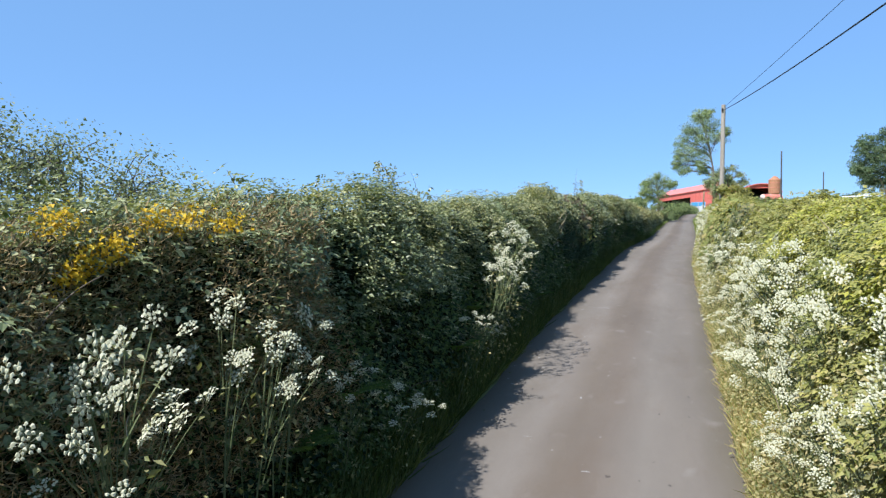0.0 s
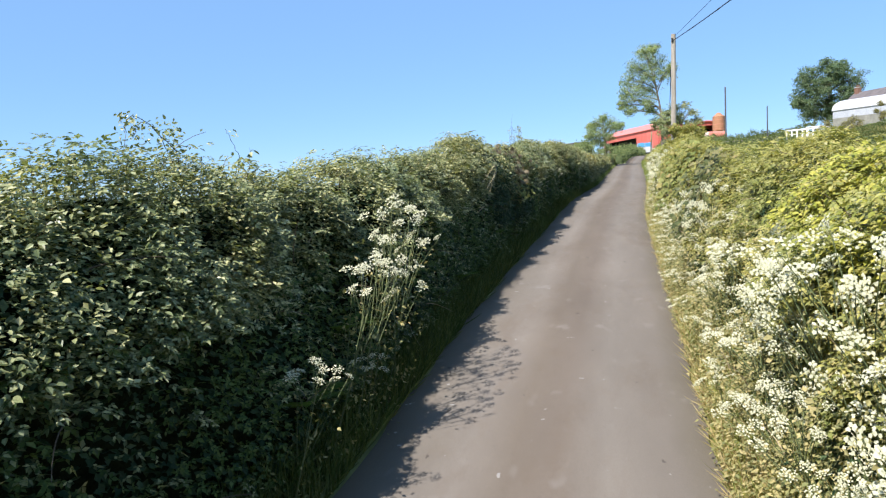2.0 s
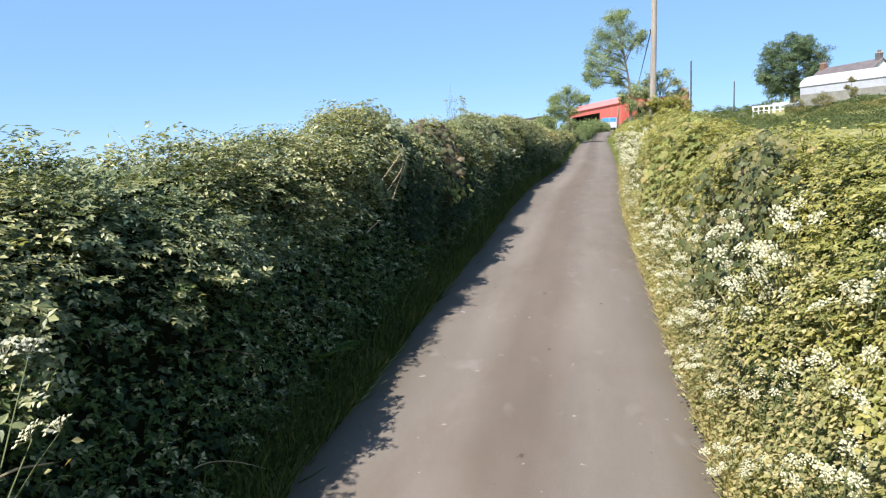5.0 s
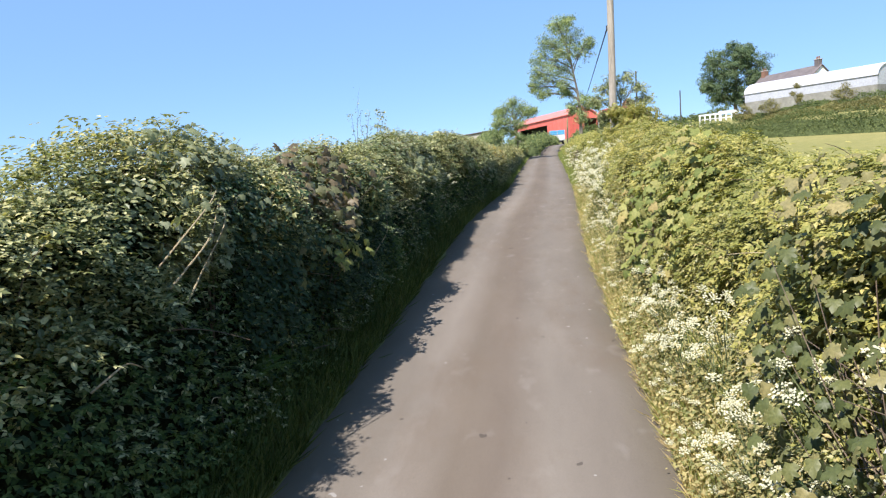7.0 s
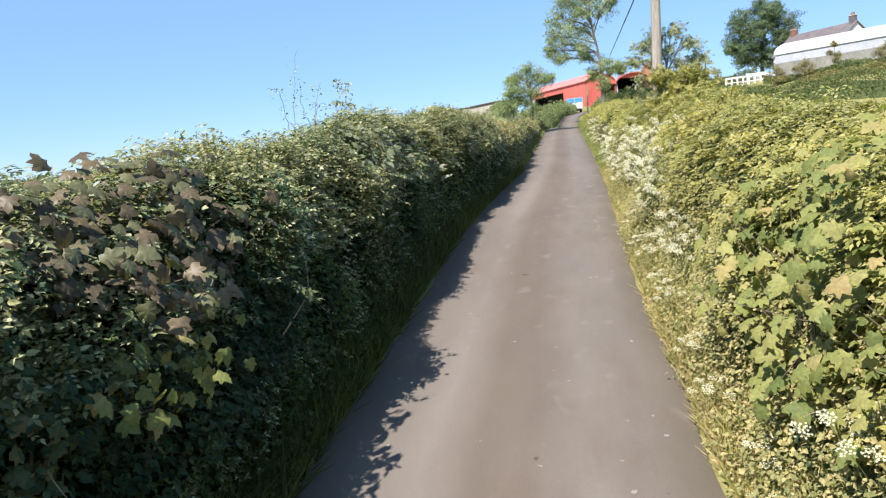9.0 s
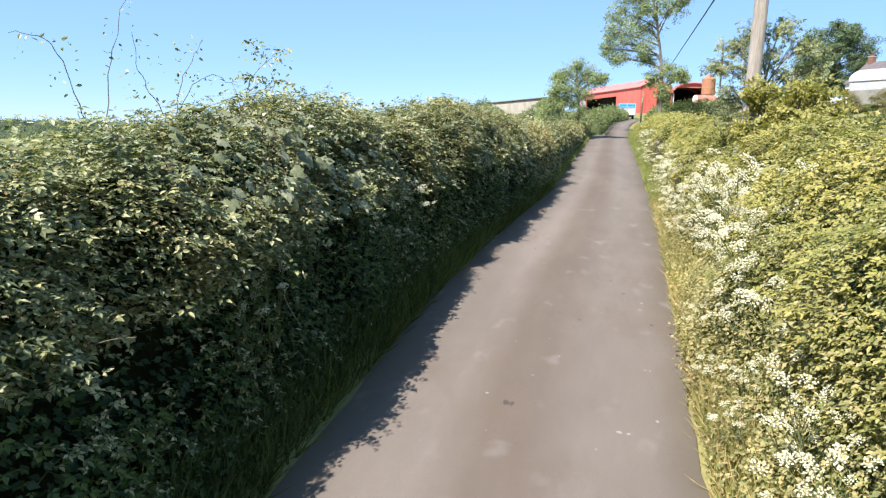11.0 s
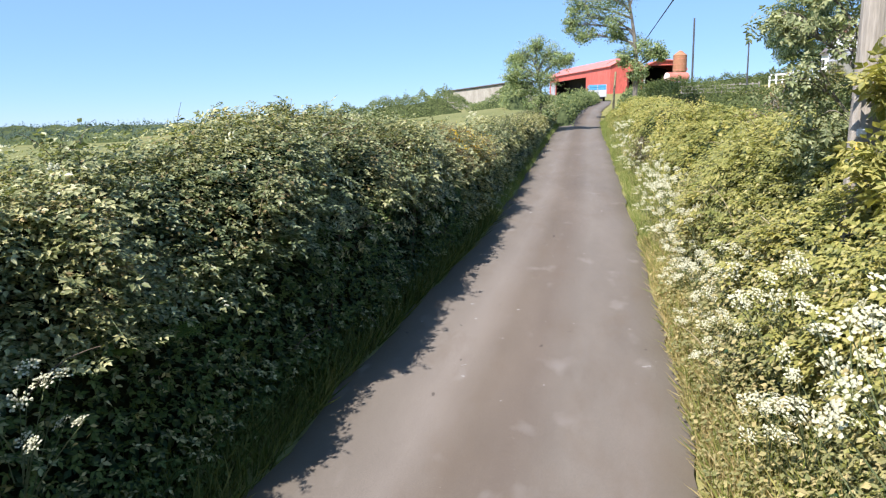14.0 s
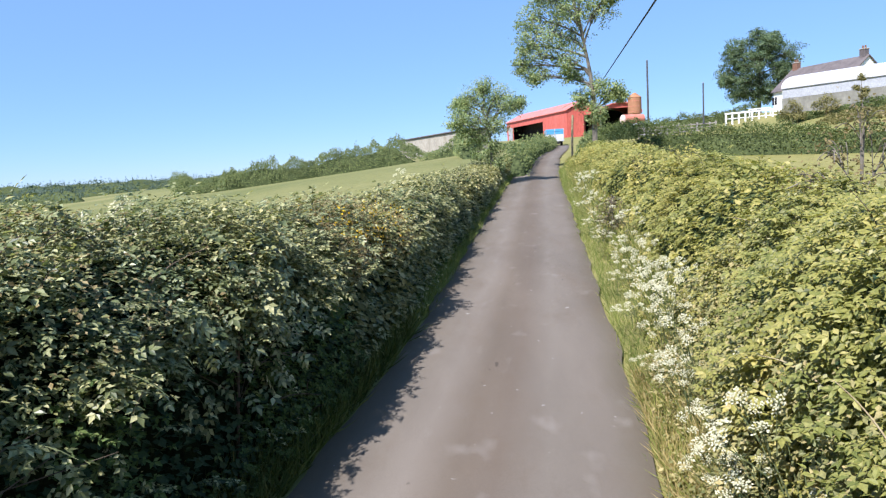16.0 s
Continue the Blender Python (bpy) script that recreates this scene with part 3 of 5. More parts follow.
def hedge(side, label, at):
    h = thing("hedgerow", label, "hedge", at, kind="stuff")
    put = partial(part, parent=h, kind="stuff", world=True)
    put("stems", hedge_core(side, -9, 60, 0.24 if side == "left" else 0.17), label="dark sheet for the shade among the inner stems")
    lv = hedge_leaves
    if side == "left":
        put("leaf_layer", Pile().add(*lv(side, 72000, 3.0, 36, 0.24, 0.58, (0.045, 0.085), THREE, patch=(1.3, -0.7, 0), face=0.5, up=0.72, seed=1)), label="three-fingered bramble leaves", mat=M_BRAMBLE)
        put("leaf_layer", Pile().add(*lv(side, 9500, 1.0, 36, 0.25, 0.56, (0.06, 0.10), TREFOIL, patch=(0.8, 0.0, 3), depth=0.03, out=0.18, face=0.4, up=0.72, seed=5)), label="broad bramble leaves", mat=M_BRAMBLE)
        put("leaf_layer", Pile().add(*lv(side, 13500, 4, 40, 0.24, 0.56, (0.08, 0.14), PINNATE, patch=(0.7, 0.05, 4), depth=0.03, out=0.18, face=0.5, up=0.7, seed=6)), label="feathered elder leaves", mat=M_BRAMBLE)
        put("leaf_layer", Pile().add(*lv(side, 28000, 18.5, 41, 0.28, 0.58, (0.02, 0.045), KITE, patch=(0.6, 0.2, 5), depth=0.05, out=0.12, seed=10)), label="small bronzed thorn leaves", mat=M_RUST)
        put("leaf_layer", Pile().add(*lv(side, 95000, 2.6, 36, 0.26, 0.60, (0.025, 0.05), KITE, patch=(0.9, -0.3, 1), depth=0.08, out=0.10, face=0.5, up=0.72, seed=2)), label="small hawthorn leaves", mat=M_HAW)
        # darker leaves put the shade of the inside and lower face into colour
        put("leaf_layer", Pile().add(*lv(side, 70000, 1.0, 50, 0.0, 0.42, (0.04, 0.075), KITE, depth=0.14, out=-0.06, up=0.6, seed=9)), label="dark leaves put in for the shade inside the hedge", mat=M_SHADELEAF)
        # one stretch of the face is darkened further with the same shade leaves
        put("leaf_layer", Pile().add(*lv(side, 9000, 17.4, 21.4, 0.12, 0.36, (0.04, 0.07), OVATE, patch=(0.7, -0.3, 9), depth=0.03, out=0.22, face=0.7, up=0.4, seed=14)), label="dark leaves put in for a shaded stretch of the face", mat=M_SHADELEAF)
        # the lower face again: its shade comes from this darker leaf colour
        put("leaf_layer", Pile().add(*lv(side, 26000, 1.0, 36, 0.0, 0.29, (0.05, 0.09), THREE, patch=(1.1, -0.5, 7), depth=0.08, out=0.06, up=0.6, seed=12)), label="leaves darkened for the shade low on the face", mat=M_NETTLE_SHADE)
        put("leaf_layer", Pile().add(*lv(side, 5000, 1.0, 36, 0.03, 0.26, (0.05, 0.085), THREE, patch=(0.8, 0.1, 8), depth=0.04, out=0.1, up=0.6, seed=13)), label="stray bramble leaves", mat=M_BRAMBLE)
        put("leaf_layer", Pile().add(*lv(side, 40000, 36, 60, 0.0, 0.65, (0.05, 0.11), KITE, seed=3)), label="mixed small green leaves", mat=M_HAW)
    else:
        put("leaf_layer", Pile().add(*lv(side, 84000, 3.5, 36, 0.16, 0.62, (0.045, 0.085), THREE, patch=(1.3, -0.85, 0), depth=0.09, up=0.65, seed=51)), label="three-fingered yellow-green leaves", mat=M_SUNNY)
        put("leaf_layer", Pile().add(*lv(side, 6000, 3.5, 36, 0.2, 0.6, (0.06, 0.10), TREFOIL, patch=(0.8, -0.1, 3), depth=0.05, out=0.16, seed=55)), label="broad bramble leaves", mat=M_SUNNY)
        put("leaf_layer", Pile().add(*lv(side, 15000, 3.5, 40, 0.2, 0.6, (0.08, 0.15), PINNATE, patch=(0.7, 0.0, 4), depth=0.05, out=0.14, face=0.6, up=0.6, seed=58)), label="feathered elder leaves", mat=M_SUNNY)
        put("leaf_layer", Pile().add(*lv(side, 72000, 3.5, 36, 0.16, 0.62, (0.024, 0.048), KITE, patch=(0.9, -0.3, 1), depth=0.08, out=0.10, seed=52)), label="small hawthorn leaves", mat=M_HAW)
        put("leaf_layer", Pile().add(*lv(side, 24000, 3.0, 9.5, 0.32, 0.58, (0.03, 0.065), OVATE, patch=(0.9, -0.25, 6), depth=0.05, out=0.12, up=0.5, seed=57)), label="hanging golden leaves", mat=M_GOLD)
        put("leaf_layer", Pile().add(*lv(side, 90000, 3.5, 36, 0.0, 0.30, (0.02, 0.05), KITE, depth=0.08, out=0.12, seed=56)), label="feathery verge foliage", mat=M_HERB)
        # shade behind the outer leaves, put in as a darker leaf layer
        put("leaf_layer", Pile().add(*lv(side, 22000, 3.5, 50, 0.1, 0.60, (0.035, 0.065), KITE, depth=0.14, out=-0.1, up=0.6, seed=59)), label="dark leaves put in for the shade inside the hedge", mat=M_SHADELEAF)
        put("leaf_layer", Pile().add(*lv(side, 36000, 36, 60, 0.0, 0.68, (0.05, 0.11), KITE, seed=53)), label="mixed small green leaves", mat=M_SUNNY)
    put("leaf_layer", Pile().add(*lv(side, 34000, -9, 60, 0.56, 1.0, (0.05, 0.10), KITE, seed=4)), mat=M_HAW)
    put("leaf_layer", Pile().add(*lv(side, 16000, -9, 0.5 if side == "left" else 3.5, 0.0, 0.7, (0.05, 0.10), OVATE, seed=7)), mat=M_BRAMBLE if side == "left" else M_SUNNY)
    return h


left_hedge = hedge("left", "tall shaggy green bramble and hawthorn hedge, shaded on its lane side", (-2.4, 20, float(base(20))))
right_hedge = hedge("right", "sunlit yellow-green hedge of young leaves behind a flowery verge", (1.9, 20, float(base(20))))

# ================= verges =================


def verge(side, count, y0, y1, o0, o1, size, mat, label, seed):
    r = np.random.default_rng(300 + seed)
    y, o = r.uniform(y0, y1, count), o0 + (o1 - o0) * r.random(count) ** 1.3
    x = (left_edge(y) - o) if side == "left" else (right_edge(y) + o)
    z = ground_z(x, y) + (0.45 * step(0.05, 0.6, o) if side == "right" else 0.12 * step(0.1, 0.5, o))
    k = count
    lean = np.stack([r.normal(0, 0.6, k) + (-0.25 if side == "right" else 0.25), r.normal(0, 0.6, k), np.ones(k)], -1)
    nn = np.stack([r.normal(0, 1, k), r.normal(0, 1, k), np.full(k, 0.15)], -1)
    return Pile().add(*scatter(np.stack([x, y, z - 0.02], -1), nn, lean, r.uniform(*size, k), BLADE)), label, mat


def grass_strip(side, label, spec):
    g = thing("grass_verge", label, "grass", kind="stuff")
    for k, (count, y0, y1, o0, o1, size, mat) in enumerate(spec):
        p, _, m = verge(side, count, y0, y1, o0, o1, size, mat, "", k + (0 if side == "left" else 20))
        part("blade_layer", p, g, "", m, "stuff")
    return g


# blades up to y 38 carry the hedge's shade in their colour
grass_strip("left", "lush grass verge under the hedge, darkened for shade on its near stretch", [(34000, 0, 38, 0.02, 0.9, (0.12, 0.38), M_SHADEGRASS), (8000, 38, 60, 0.0, 0.5, (0.10, 0.26), M_VERGE)])
r5 = np.random.default_rng(330)
k5 = 26000
y5, o5 = r5.uniform(0, 48, k5), 0.12 + 0.85 * r5.random(k5) ** 0.7
tall = np.clip(0.12 + 0.75 * (o5 - 0.1), 0, 0.7) * (0.75 + 0.5 * vnoise(np.stack([y5 * 0.9, 0 * y5, 0 * y5], -1), 71))
x5 = left_edge(y5) - o5
nettles = thing("nettle_patch", "dark green nettles and docks along the hedge foot", "nettles", (-2.4, 10, float(base(10))), kind="stuff")
part("leaf_layer", Pile().add(*scatter(np.stack([x5, y5, ground_z(x5, y5) + tall * r5.random(k5) ** 0.6], -1), np.array([0.25, -0.1, 0.9]) + r5.normal(0, 0.4, (k5, 3)), r5.normal(0, 1, (k5, 3)) + np.array([0.4, 0, -0.3]), r5.uniform(0.035, 0.08, k5), OVATE)), nettles, "", M_NETTLE_SHADE, "stuff", True)
part("stem_layer", Pile().add(*scatter(np.stack([x5, y5, ground_z(x5, y5) - 0.02], -1)[::6], r5.normal(0, 1, (len(x5[::6]), 3)) * (1, 1, 0.1), np.array([0.0, 0, 1]) + r5.normal(0, 0.12, (len(x5[::6]), 3)), tall[::6] + 0.05, BLADE)), nettles, "", M_NETTLE_SHADE, "stuff", True)
grass_strip("right", "sunny verge of tall green and straw-dry grass", [(22000, 3, 36, 0.06, 0.6, (0.10, 0.30), M_GRASS), (26000, 3, 36, 0.02, 0.34, (0.08, 0.24), M_STRAWGRASS), (6000, 3, 36, 0.0, 0.12, (0.05, 0.13), M_STRAWGRASS), (14000, 33, 60, 0.0, 0.6, (0.07, 0.2), M_VERGE), (5000, 36, 60, 0.3, 0.9, (0.15, 0.3), M_GRASS)])

# ================= utility pole and cable =================
PZ = float(base(30.5))
pole = thing("utility_pole", "weathered grey-brown wooden utility pole in the hedge", "utility pole", (2.23, 30.52, PZ))
zz = np.linspace(-0.3, 5.88, 14)
v, f = tube(np.stack([0.015 * zz - 0.02, 0 * zz, zz], -1), np.linspace(0.100, 0.082, 14), 14)
part("shaft", Pile().add(v, f), pole, "", M_POLE)
part("cable_clamp", drum((0, 0, 1), (0.02, -0.1, 5.6), 0.035, 0.12, 10), pole, "dark insulator", M_CABLE)
part("cable_clamp", drum((0, 0, 1), (-0.03, 0.11, 6.56 - PZ), 0.03, 0.12, 10), pole, "dark insulator", M_CABLE)
part("tag", boxed(-0.075, -0.02, -0.103, -0.09, 2.05, 2.10, bevel=0.004), pole, "small white plastic tag", M_WHITE)
part("tag", boxed(-0.075, -0.005, -0.103, -0.09, 1.97, 2.02, bevel=0.004), pole, "small yellow warning tag", M_TAG)


def cable(name, a, b, sag, r, label):
    s = np.linspace(0, 1, 40)[:, None]
    p = np.array(a) * (1 - s) + np.array(b) * s
    p[:, 2] -= (4 * sag * s * (1 - s))[:, 0]
    ob = new(name, Pile().add(*tube(p, np.full(40, r), 6)).mesh(name, M_CABLE))
    return tagged(ob, label, "cable")


cable("overhead_cable", (2.32, 30.42, PZ + 5.66), (4.45, -24, 4.1), 0.62, 0.014, "black overhead cable strung from the wooden pole")
cable("overhead_cable", (2.2, 30.62, 6.62), (13.2, 173.8, 13.0), 0.0, 0.018, "black overhead cable running up to the hay barn")

cable("overhead_cable", (2.34, 30.45, PZ + 5.8), (4.95, -24, 5.15), 0.25, 0.006, "thin overhead wire strung from the wooden pole")

# ================= shoots and canes of the hedges =================


def shoot(r, root, way, length, leaf, wood, leaves, arch=0.5, lo=0.04, hi=0.08):
    """A thin stem that bends over, with leaves on both sides."""
    t = np.linspace(0, 1, 7)[:, None]
    way = unit(np.asarray(way, float))
    side = unit(np.array([way[0], way[1], 0]) + r.normal(0, 0.3, 3) * (1, 1, 0))
    p = root + way * length * t + (side * arch - np.array([0, 0, arch * 0.7])) * length * t ** 2 * 0.6
    wood.add(*tube(p, np.linspace(0.004, 0.0015, 7), 4))
    k = int(leaves)
    q = np.stack([np.interp(r.uniform(0.15, 1, k), t[:, 0], p[:, a]) for a in range(3)], -1)
    tip = r.normal(0, 1, (k, 3)) + way * 0.5
    leaf.add(*scatter(q, np.array([0, -0.2, 0.7]) + r.normal(0, 0.5, (k, 3)), tip, r.uniform(lo, hi, k), KITE))


def crest_shoots(side, h, count, y0, y1, mat, seed):
    r = np.random.default_rng(seed)
    leaf, wood = Pile(), Pile()
    y = r.uniform(y0, y1, count)
    p, n = hedge_surface(y, r.uniform(0.36, 0.52, count), side)
    for k in range(count):
        shoot(r, p[k] - n[k] * 0.1, np.array([0, 0, 1]) + n[k] * 0.3 + r.normal(0, 0.35, 3), r.uniform(0.14, 0.4) * (1.6 if r.random() < 0.1 else 1), leaf, wood, r.integers(10, 24), r.uniform(0.2, 0.9), 0.025, 0.065)
    part("shoot_leaves", leaf, h, "leafy shoots above the top", mat, "stuff", True)
    part("shoot_stems", wood, h, "thin brown shoot stems", M_TWIG, "stuff", True)


def face_shoots(side, h, count, y0, y1, s0, s1, mat, seed, lo=0.05, hi=0.09):
    """Leafy sprays that stand out from the face of a hedge and droop."""
    r = np.random.default_rng(seed)
    leaf, wood = Pile(), Pile()
    p, n = hedge_surface(r.uniform(y0, y1, count), r.uniform(s0, s1, count), side)
    t = np.linspace(0, 1, 6)[:, None]
    for k in range(count):
        l = r.uniform(0.18, 0.42)
        d = unit(n[k] * 0.7 + np.array([0, r.normal(0, 0.5), r.normal(0.35, 0.4)]))
        q = p[k] - n[k] * 0.08 + d * l * t - np.array([0, 0, 0.5]) * l * t ** 2
        wood.add(*tube(q, np.linspace(0.004, 0.0015, 6), 3))
        m = r.integers(7, 14)
        u = np.linspace(0.25, 1, m)
        at_ = np.stack([np.interp(u, t[:, 0], q[:, c]) for c in range(3)], -1)
        side_ = np.cross(d, (0, 0, 1.0)) * np.where(np.arange(m) % 2, 1, -1)[:, None]
        leaf.add(*scatter(at_, np.array([0, 0, 0.9]) + n[k] * 0.4 + r.normal(0, 0.25, (m, 3)), side_ * 0.9 + d * 0.7 + r.normal(0, 0.2, (m, 3)), r.uniform(lo, hi, m) * 1.15, THREE))
    part("spray_leaves", leaf, h, "drooping leafy sprays", mat, "stuff", True)
    part("spray_stems", wood, h, "thin green spray stems", M_STALK, "stuff", True)


face_shoots("left", left_hedge, 700, 1, 36, 0.24, 0.44, M_BRAMBLE, 63)
face_shoots("left", left_hedge, 130, 1, 40, 0.05, 0.2, M_BRAMBLE, 65, 0.035, 0.065)
face_shoots("left", left_hedge, 460, 22, 48, 0.25, 0.44, M_HAW, 66, 0.03, 0.06)
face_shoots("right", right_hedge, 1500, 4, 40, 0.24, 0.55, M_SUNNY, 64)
crest_shoots("left", left_hedge, 330, 1, 48, M_BRAMBLE, 61)
crest_shoots("right", right_hedge, 240, 4, 48, M_SUNNY, 62)


def on_hedge(side, y, share, out=0.0):
    p, n = hedge_surface(np.array([float(y)]), np.array([s_at(side, share)]), side)
    return p[0] + n[0] * out


def canes(side, h, count, y0, y1, mat, seed, label):
    """Bare arching canes on the face of a hedge."""
    r = np.random.default_rng(seed)
    w = Pile()
    y, s = r.uniform(y0, y1, count), r.uniform(0.04, 0.4, count)
    p, n = hedge_surface(y, s, side)
    t = np.linspace(0, 1, 9)[:, None]
    for k in range(count):
        l = r.uniform(0.2, 0.5)
        d = unit(np.array([0, r.normal(0, 1), abs(r.normal(0.3, 0.6))]) + n[k] * 0.25)
        q = p[k] + n[k] * 0.03 + d * l * t + (n[k] * 0.5 - np.array([0, 0, 0.6])) * l * t ** 2 * r.uniform(0.2, 0.9)
        w.add(*tube(q, np.linspace(0.005, 0.002, 9), 4))
    part("cane", w, h, label, mat, "stuff", True)


canes("left", left_hedge, 70, 1, 36, M_TWIG, 71, "bare brown bramble canes")
canes("left", left_hedge, 16, 1, 36, M_STRAW, 72, "dry straw-coloured canes")


def bare_stems(h, lines, mat, label):
    """Thin stems bent along the shaded face through (y, share of the height, distance out)."""
    w = Pile()
    for line in lines:
        q = np.array([on_hedge("left", y, share, out) for y, share, out in line])
        u = np.linspace(0, len(q) - 1, 14)
        p = np.stack([np.interp(u, np.arange(len(q)), q[:, c]) for c in range(3)], -1)
        for _ in range(3):
            p[1:-1] = (p[:-2] + 2 * p[1:-1] + p[2:]) / 4
        w.add(*tube(p, np.linspace(0.007, 0.003, 14), 5))
    part("bare_stem", w, h, label, mat, "stuff", True)


bare_stems(left_hedge, [[(16.27, 0.70, 0.12), (16.65, 0.78, 0.26), (17.01, 0.80, 0.22)], [(16.3, 0.64, 0.12), (16.7, 0.71, 0.26), (17.02, 0.78, 0.2)],
                        [(16.45, 0.58, 0.12), (16.75, 0.65, 0.26), (17.0, 0.73, 0.24), (17.0, 0.80, 0.16)], [(15.4, 0.55, 0.16), (15.6, 0.58, 0.26), (15.8, 0.53, 0.2)],
                        [(20.9, 0.4, 0.16), (21.2, 0.5, 0.26), (21.3, 0.62, 0.2)], [(9.9, 0.5, 0.16), (10.3, 0.56, 0.26), (10.6, 0.5, 0.16)]], M_STRAW, "pale bare stems on the hedge face")
canes("right", right_hedge, 30, 4, 36, M_STRAW, 73, "dry straw-coloured canes")


def tall_spray(root, way, length, label, leaves, seed, arch=0.6, count=1, spread=0.2, mat=M_BRAMBLE, lo=0.03, hi=0.06):
    r = np.random.default_rng(seed)
    leaf = Pile()
    e = thing("bramble_spray", label, "bramble", root)
    for _ in range(count):
        wood = Pile()
        shoot(r, np.zeros(3) + r.normal(0, spread * 0.5, 3) * (1, 1, 0), np.asarray(way, float) + r.normal(0, spread, 3), length * r.uniform(0.7, 1.0), leaf, wood, leaves, arch, lo, hi)
        part("stem", wood, e, "", M_TWIG)
    part("leaf_layer", leaf, e, "", mat, "stuff")
    return e


def sprig(label, x, path, leaves, lo=0.025, hi=0.045, seed=0):
    """A single thin shoot along a bent line of (y, z), with small leaves."""
    r = np.random.default_rng(800 + seed)
    q = np.array([(x, y, z) for y, z in path])
    u = np.linspace(0, len(q) - 1, 16)
    p = np.stack([np.interp(u, np.arange(len(q)), q[:, c]) for c in range(3)], -1)
    for _ in range(3):
        p[1:-1] = (p[:-2] + 2 * p[1:-1] + p[2:]) / 4
    p = p + np.cumsum(r.normal(0, 0.012, p.shape), 0)
    root = p[0].copy()
    p = p - root
    e = thing("leafy_shoot", label, "bramble", tuple(root), "shoots above the hedge")
    part("stem", Pile().add(*tube(p, np.linspace(0.0038, 0.0014, 16), 5)), e, "", M_TWIG)
    at_ = np.stack([np.interp(r.uniform(2, 15, leaves), np.arange(16), p[:, c]) for c in range(3)], -1)
    at_ = at_ + r.normal(0, 0.012, at_.shape)
    part("leaf_layer", Pile().add(*scatter(at_, np.array([0, -0.4, 0.5]) + r.normal(0, 0.5, (leaves, 3)), r.normal(0, 1, (leaves, 3)) - np.array([0, 0, 0.4]), r.uniform(lo, hi, leaves), OVATE)), e, "", M_BRAMBLE, "stuff")


arched, upright = "bramble shoot arching over the hedge top", "thin leafy shoot standing above the hedge"
sprig(arched, -3.1, [(7.85, 2.75), (7.7, 3.15), (7.45, 3.38), (7.2, 3.36), (7.08, 3.12)], 130, 0.022, 0.042, 1)
sprig(arched, -3.15, [(7.95, 2.75), (7.75, 3.2), (7.5, 3.36), (7.35, 3.2)], 100, 0.022, 0.042, 2)
sprig(upright, -3.1, [(8.8, 2.9), (8.72, 3.2), (8.62, 3.36)], 12, 0.03, 0.05, 3)
sprig(upright, -3.0, [(8.5, 2.85), (8.44, 3.1), (8.42, 3.22)], 14, 0.04, 0.07, 4)
sprig(upright, -2.95, [(24.2, 3.75), (24.22, 4.25), (24.32, 4.6), (24.45, 4.92)], 30, 0.02, 0.04, 5)
sprig(upright, -2.95, [(24.05, 3.8), (23.88, 4.12), (23.68, 4.36), (23.52, 4.34)], 30, 0.02, 0.04, 6)
sprig(upright, -2.95, [(24.9, 3.85), (24.7, 4.15), (24.42, 4.4)], 30, 0.02, 0.04, 7)
sprig(arched, -2.95, [(25.0, 3.85), (25.25, 4.2), (25.7, 4.28), (26.15, 4.22)], 44, 0.02, 0.04, 8)
sprig(upright, -2.95, [(24.9, 3.85), (25.15, 4.3), (25.4, 4.58)], 40, 0.02, 0.045, 9)
sprig(arched, -3.0, [(26.0, 3.9), (26.35, 4.4), (26.8, 4.64), (27.15, 4.68)], 120, 0.03, 0.055, 10)
sprig(arched, -3.0, [(26.0, 3.9), (26.35, 4.28), (26.9, 4.37), (27.4, 4.36)], 120, 0.03, 0.055, 11)
sprig(upright, -3.0, [(28.0, 3.7), (28.0, 4.1), (28.02, 4.4)], 24, 0.025, 0.05, 12)
sprig(upright, -3.0, [(27.8, 3.7), (27.82, 4.05), (27.85, 4.24)], 20, 0.025, 0.045, 13)
tall_spray((-2.4, 32.6, float(base(32.6)) + 1.9), (0, 0, 1), 0.5, "dense leafy sprigs standing above the hedge", 30, 85, 0.2, 6, 0.22, M_HAW)

# ================= young sycamores in the hedges =================


def sapling(side, y0, y1, h0, h1, count, size, mat, label, seed, out=0.16, shape=LOBED, name="sycamore_sapling"):
    r = np.random.default_rng(seed)
    ym, s0, s1 = (y0 + y1) / 2, s_at(side, h0), s_at(side, h1)
    root = on_hedge(side, ym, 0.02, -0.25)
    e = thing(name, label, "sapling", tuple(root))
    a, b = r.uniform(-1, 1, count * 2), r.uniform(-1, 1, count * 2)
    ok = np.nonzero(a * a + b * b < 1)[0][:count]
    y, s = ym + a[ok] * (y1 - y0) / 2, (s0 + s1) / 2 + b[ok] * (s1 - s0) / 2
    p, n = hedge_surface(y, s, side)
    p = p + n * r.uniform(-0.12, out, len(y))[:, None] - root
    nn = n * 0.85 + np.array([0, -0.35, 0.45]) + r.normal(0, 0.42, (len(y), 3))
    tip = n * 0.6 + np.array([0, 0, -0.8]) + r.normal(0, 0.45, (len(y), 3))
    part("leaf_layer", Pile().add(*scatter(p, nn, tip, r.uniform(*size, len(y)), shape)), e, "", mat, "stuff", soft=True)
    w = Pile()
    mid = p.mean(0)
    t = np.linspace(0, 1, 8)[:, None]
    part("stem", Pile().add(*tube(mid * t, np.linspace(0.014, 0.005, 8), 6)), e, "", M_TWIG)
    for k in range(0, len(p), 9):
        a = mid * r.uniform(0.4, 0.95)
        w.add(*tube(a + (p[k] - a) * t, np.linspace(0.004, 0.002, 8), 4))
    part("twig_layer", w, e, "", M_TWIG, "stuff")
    return e


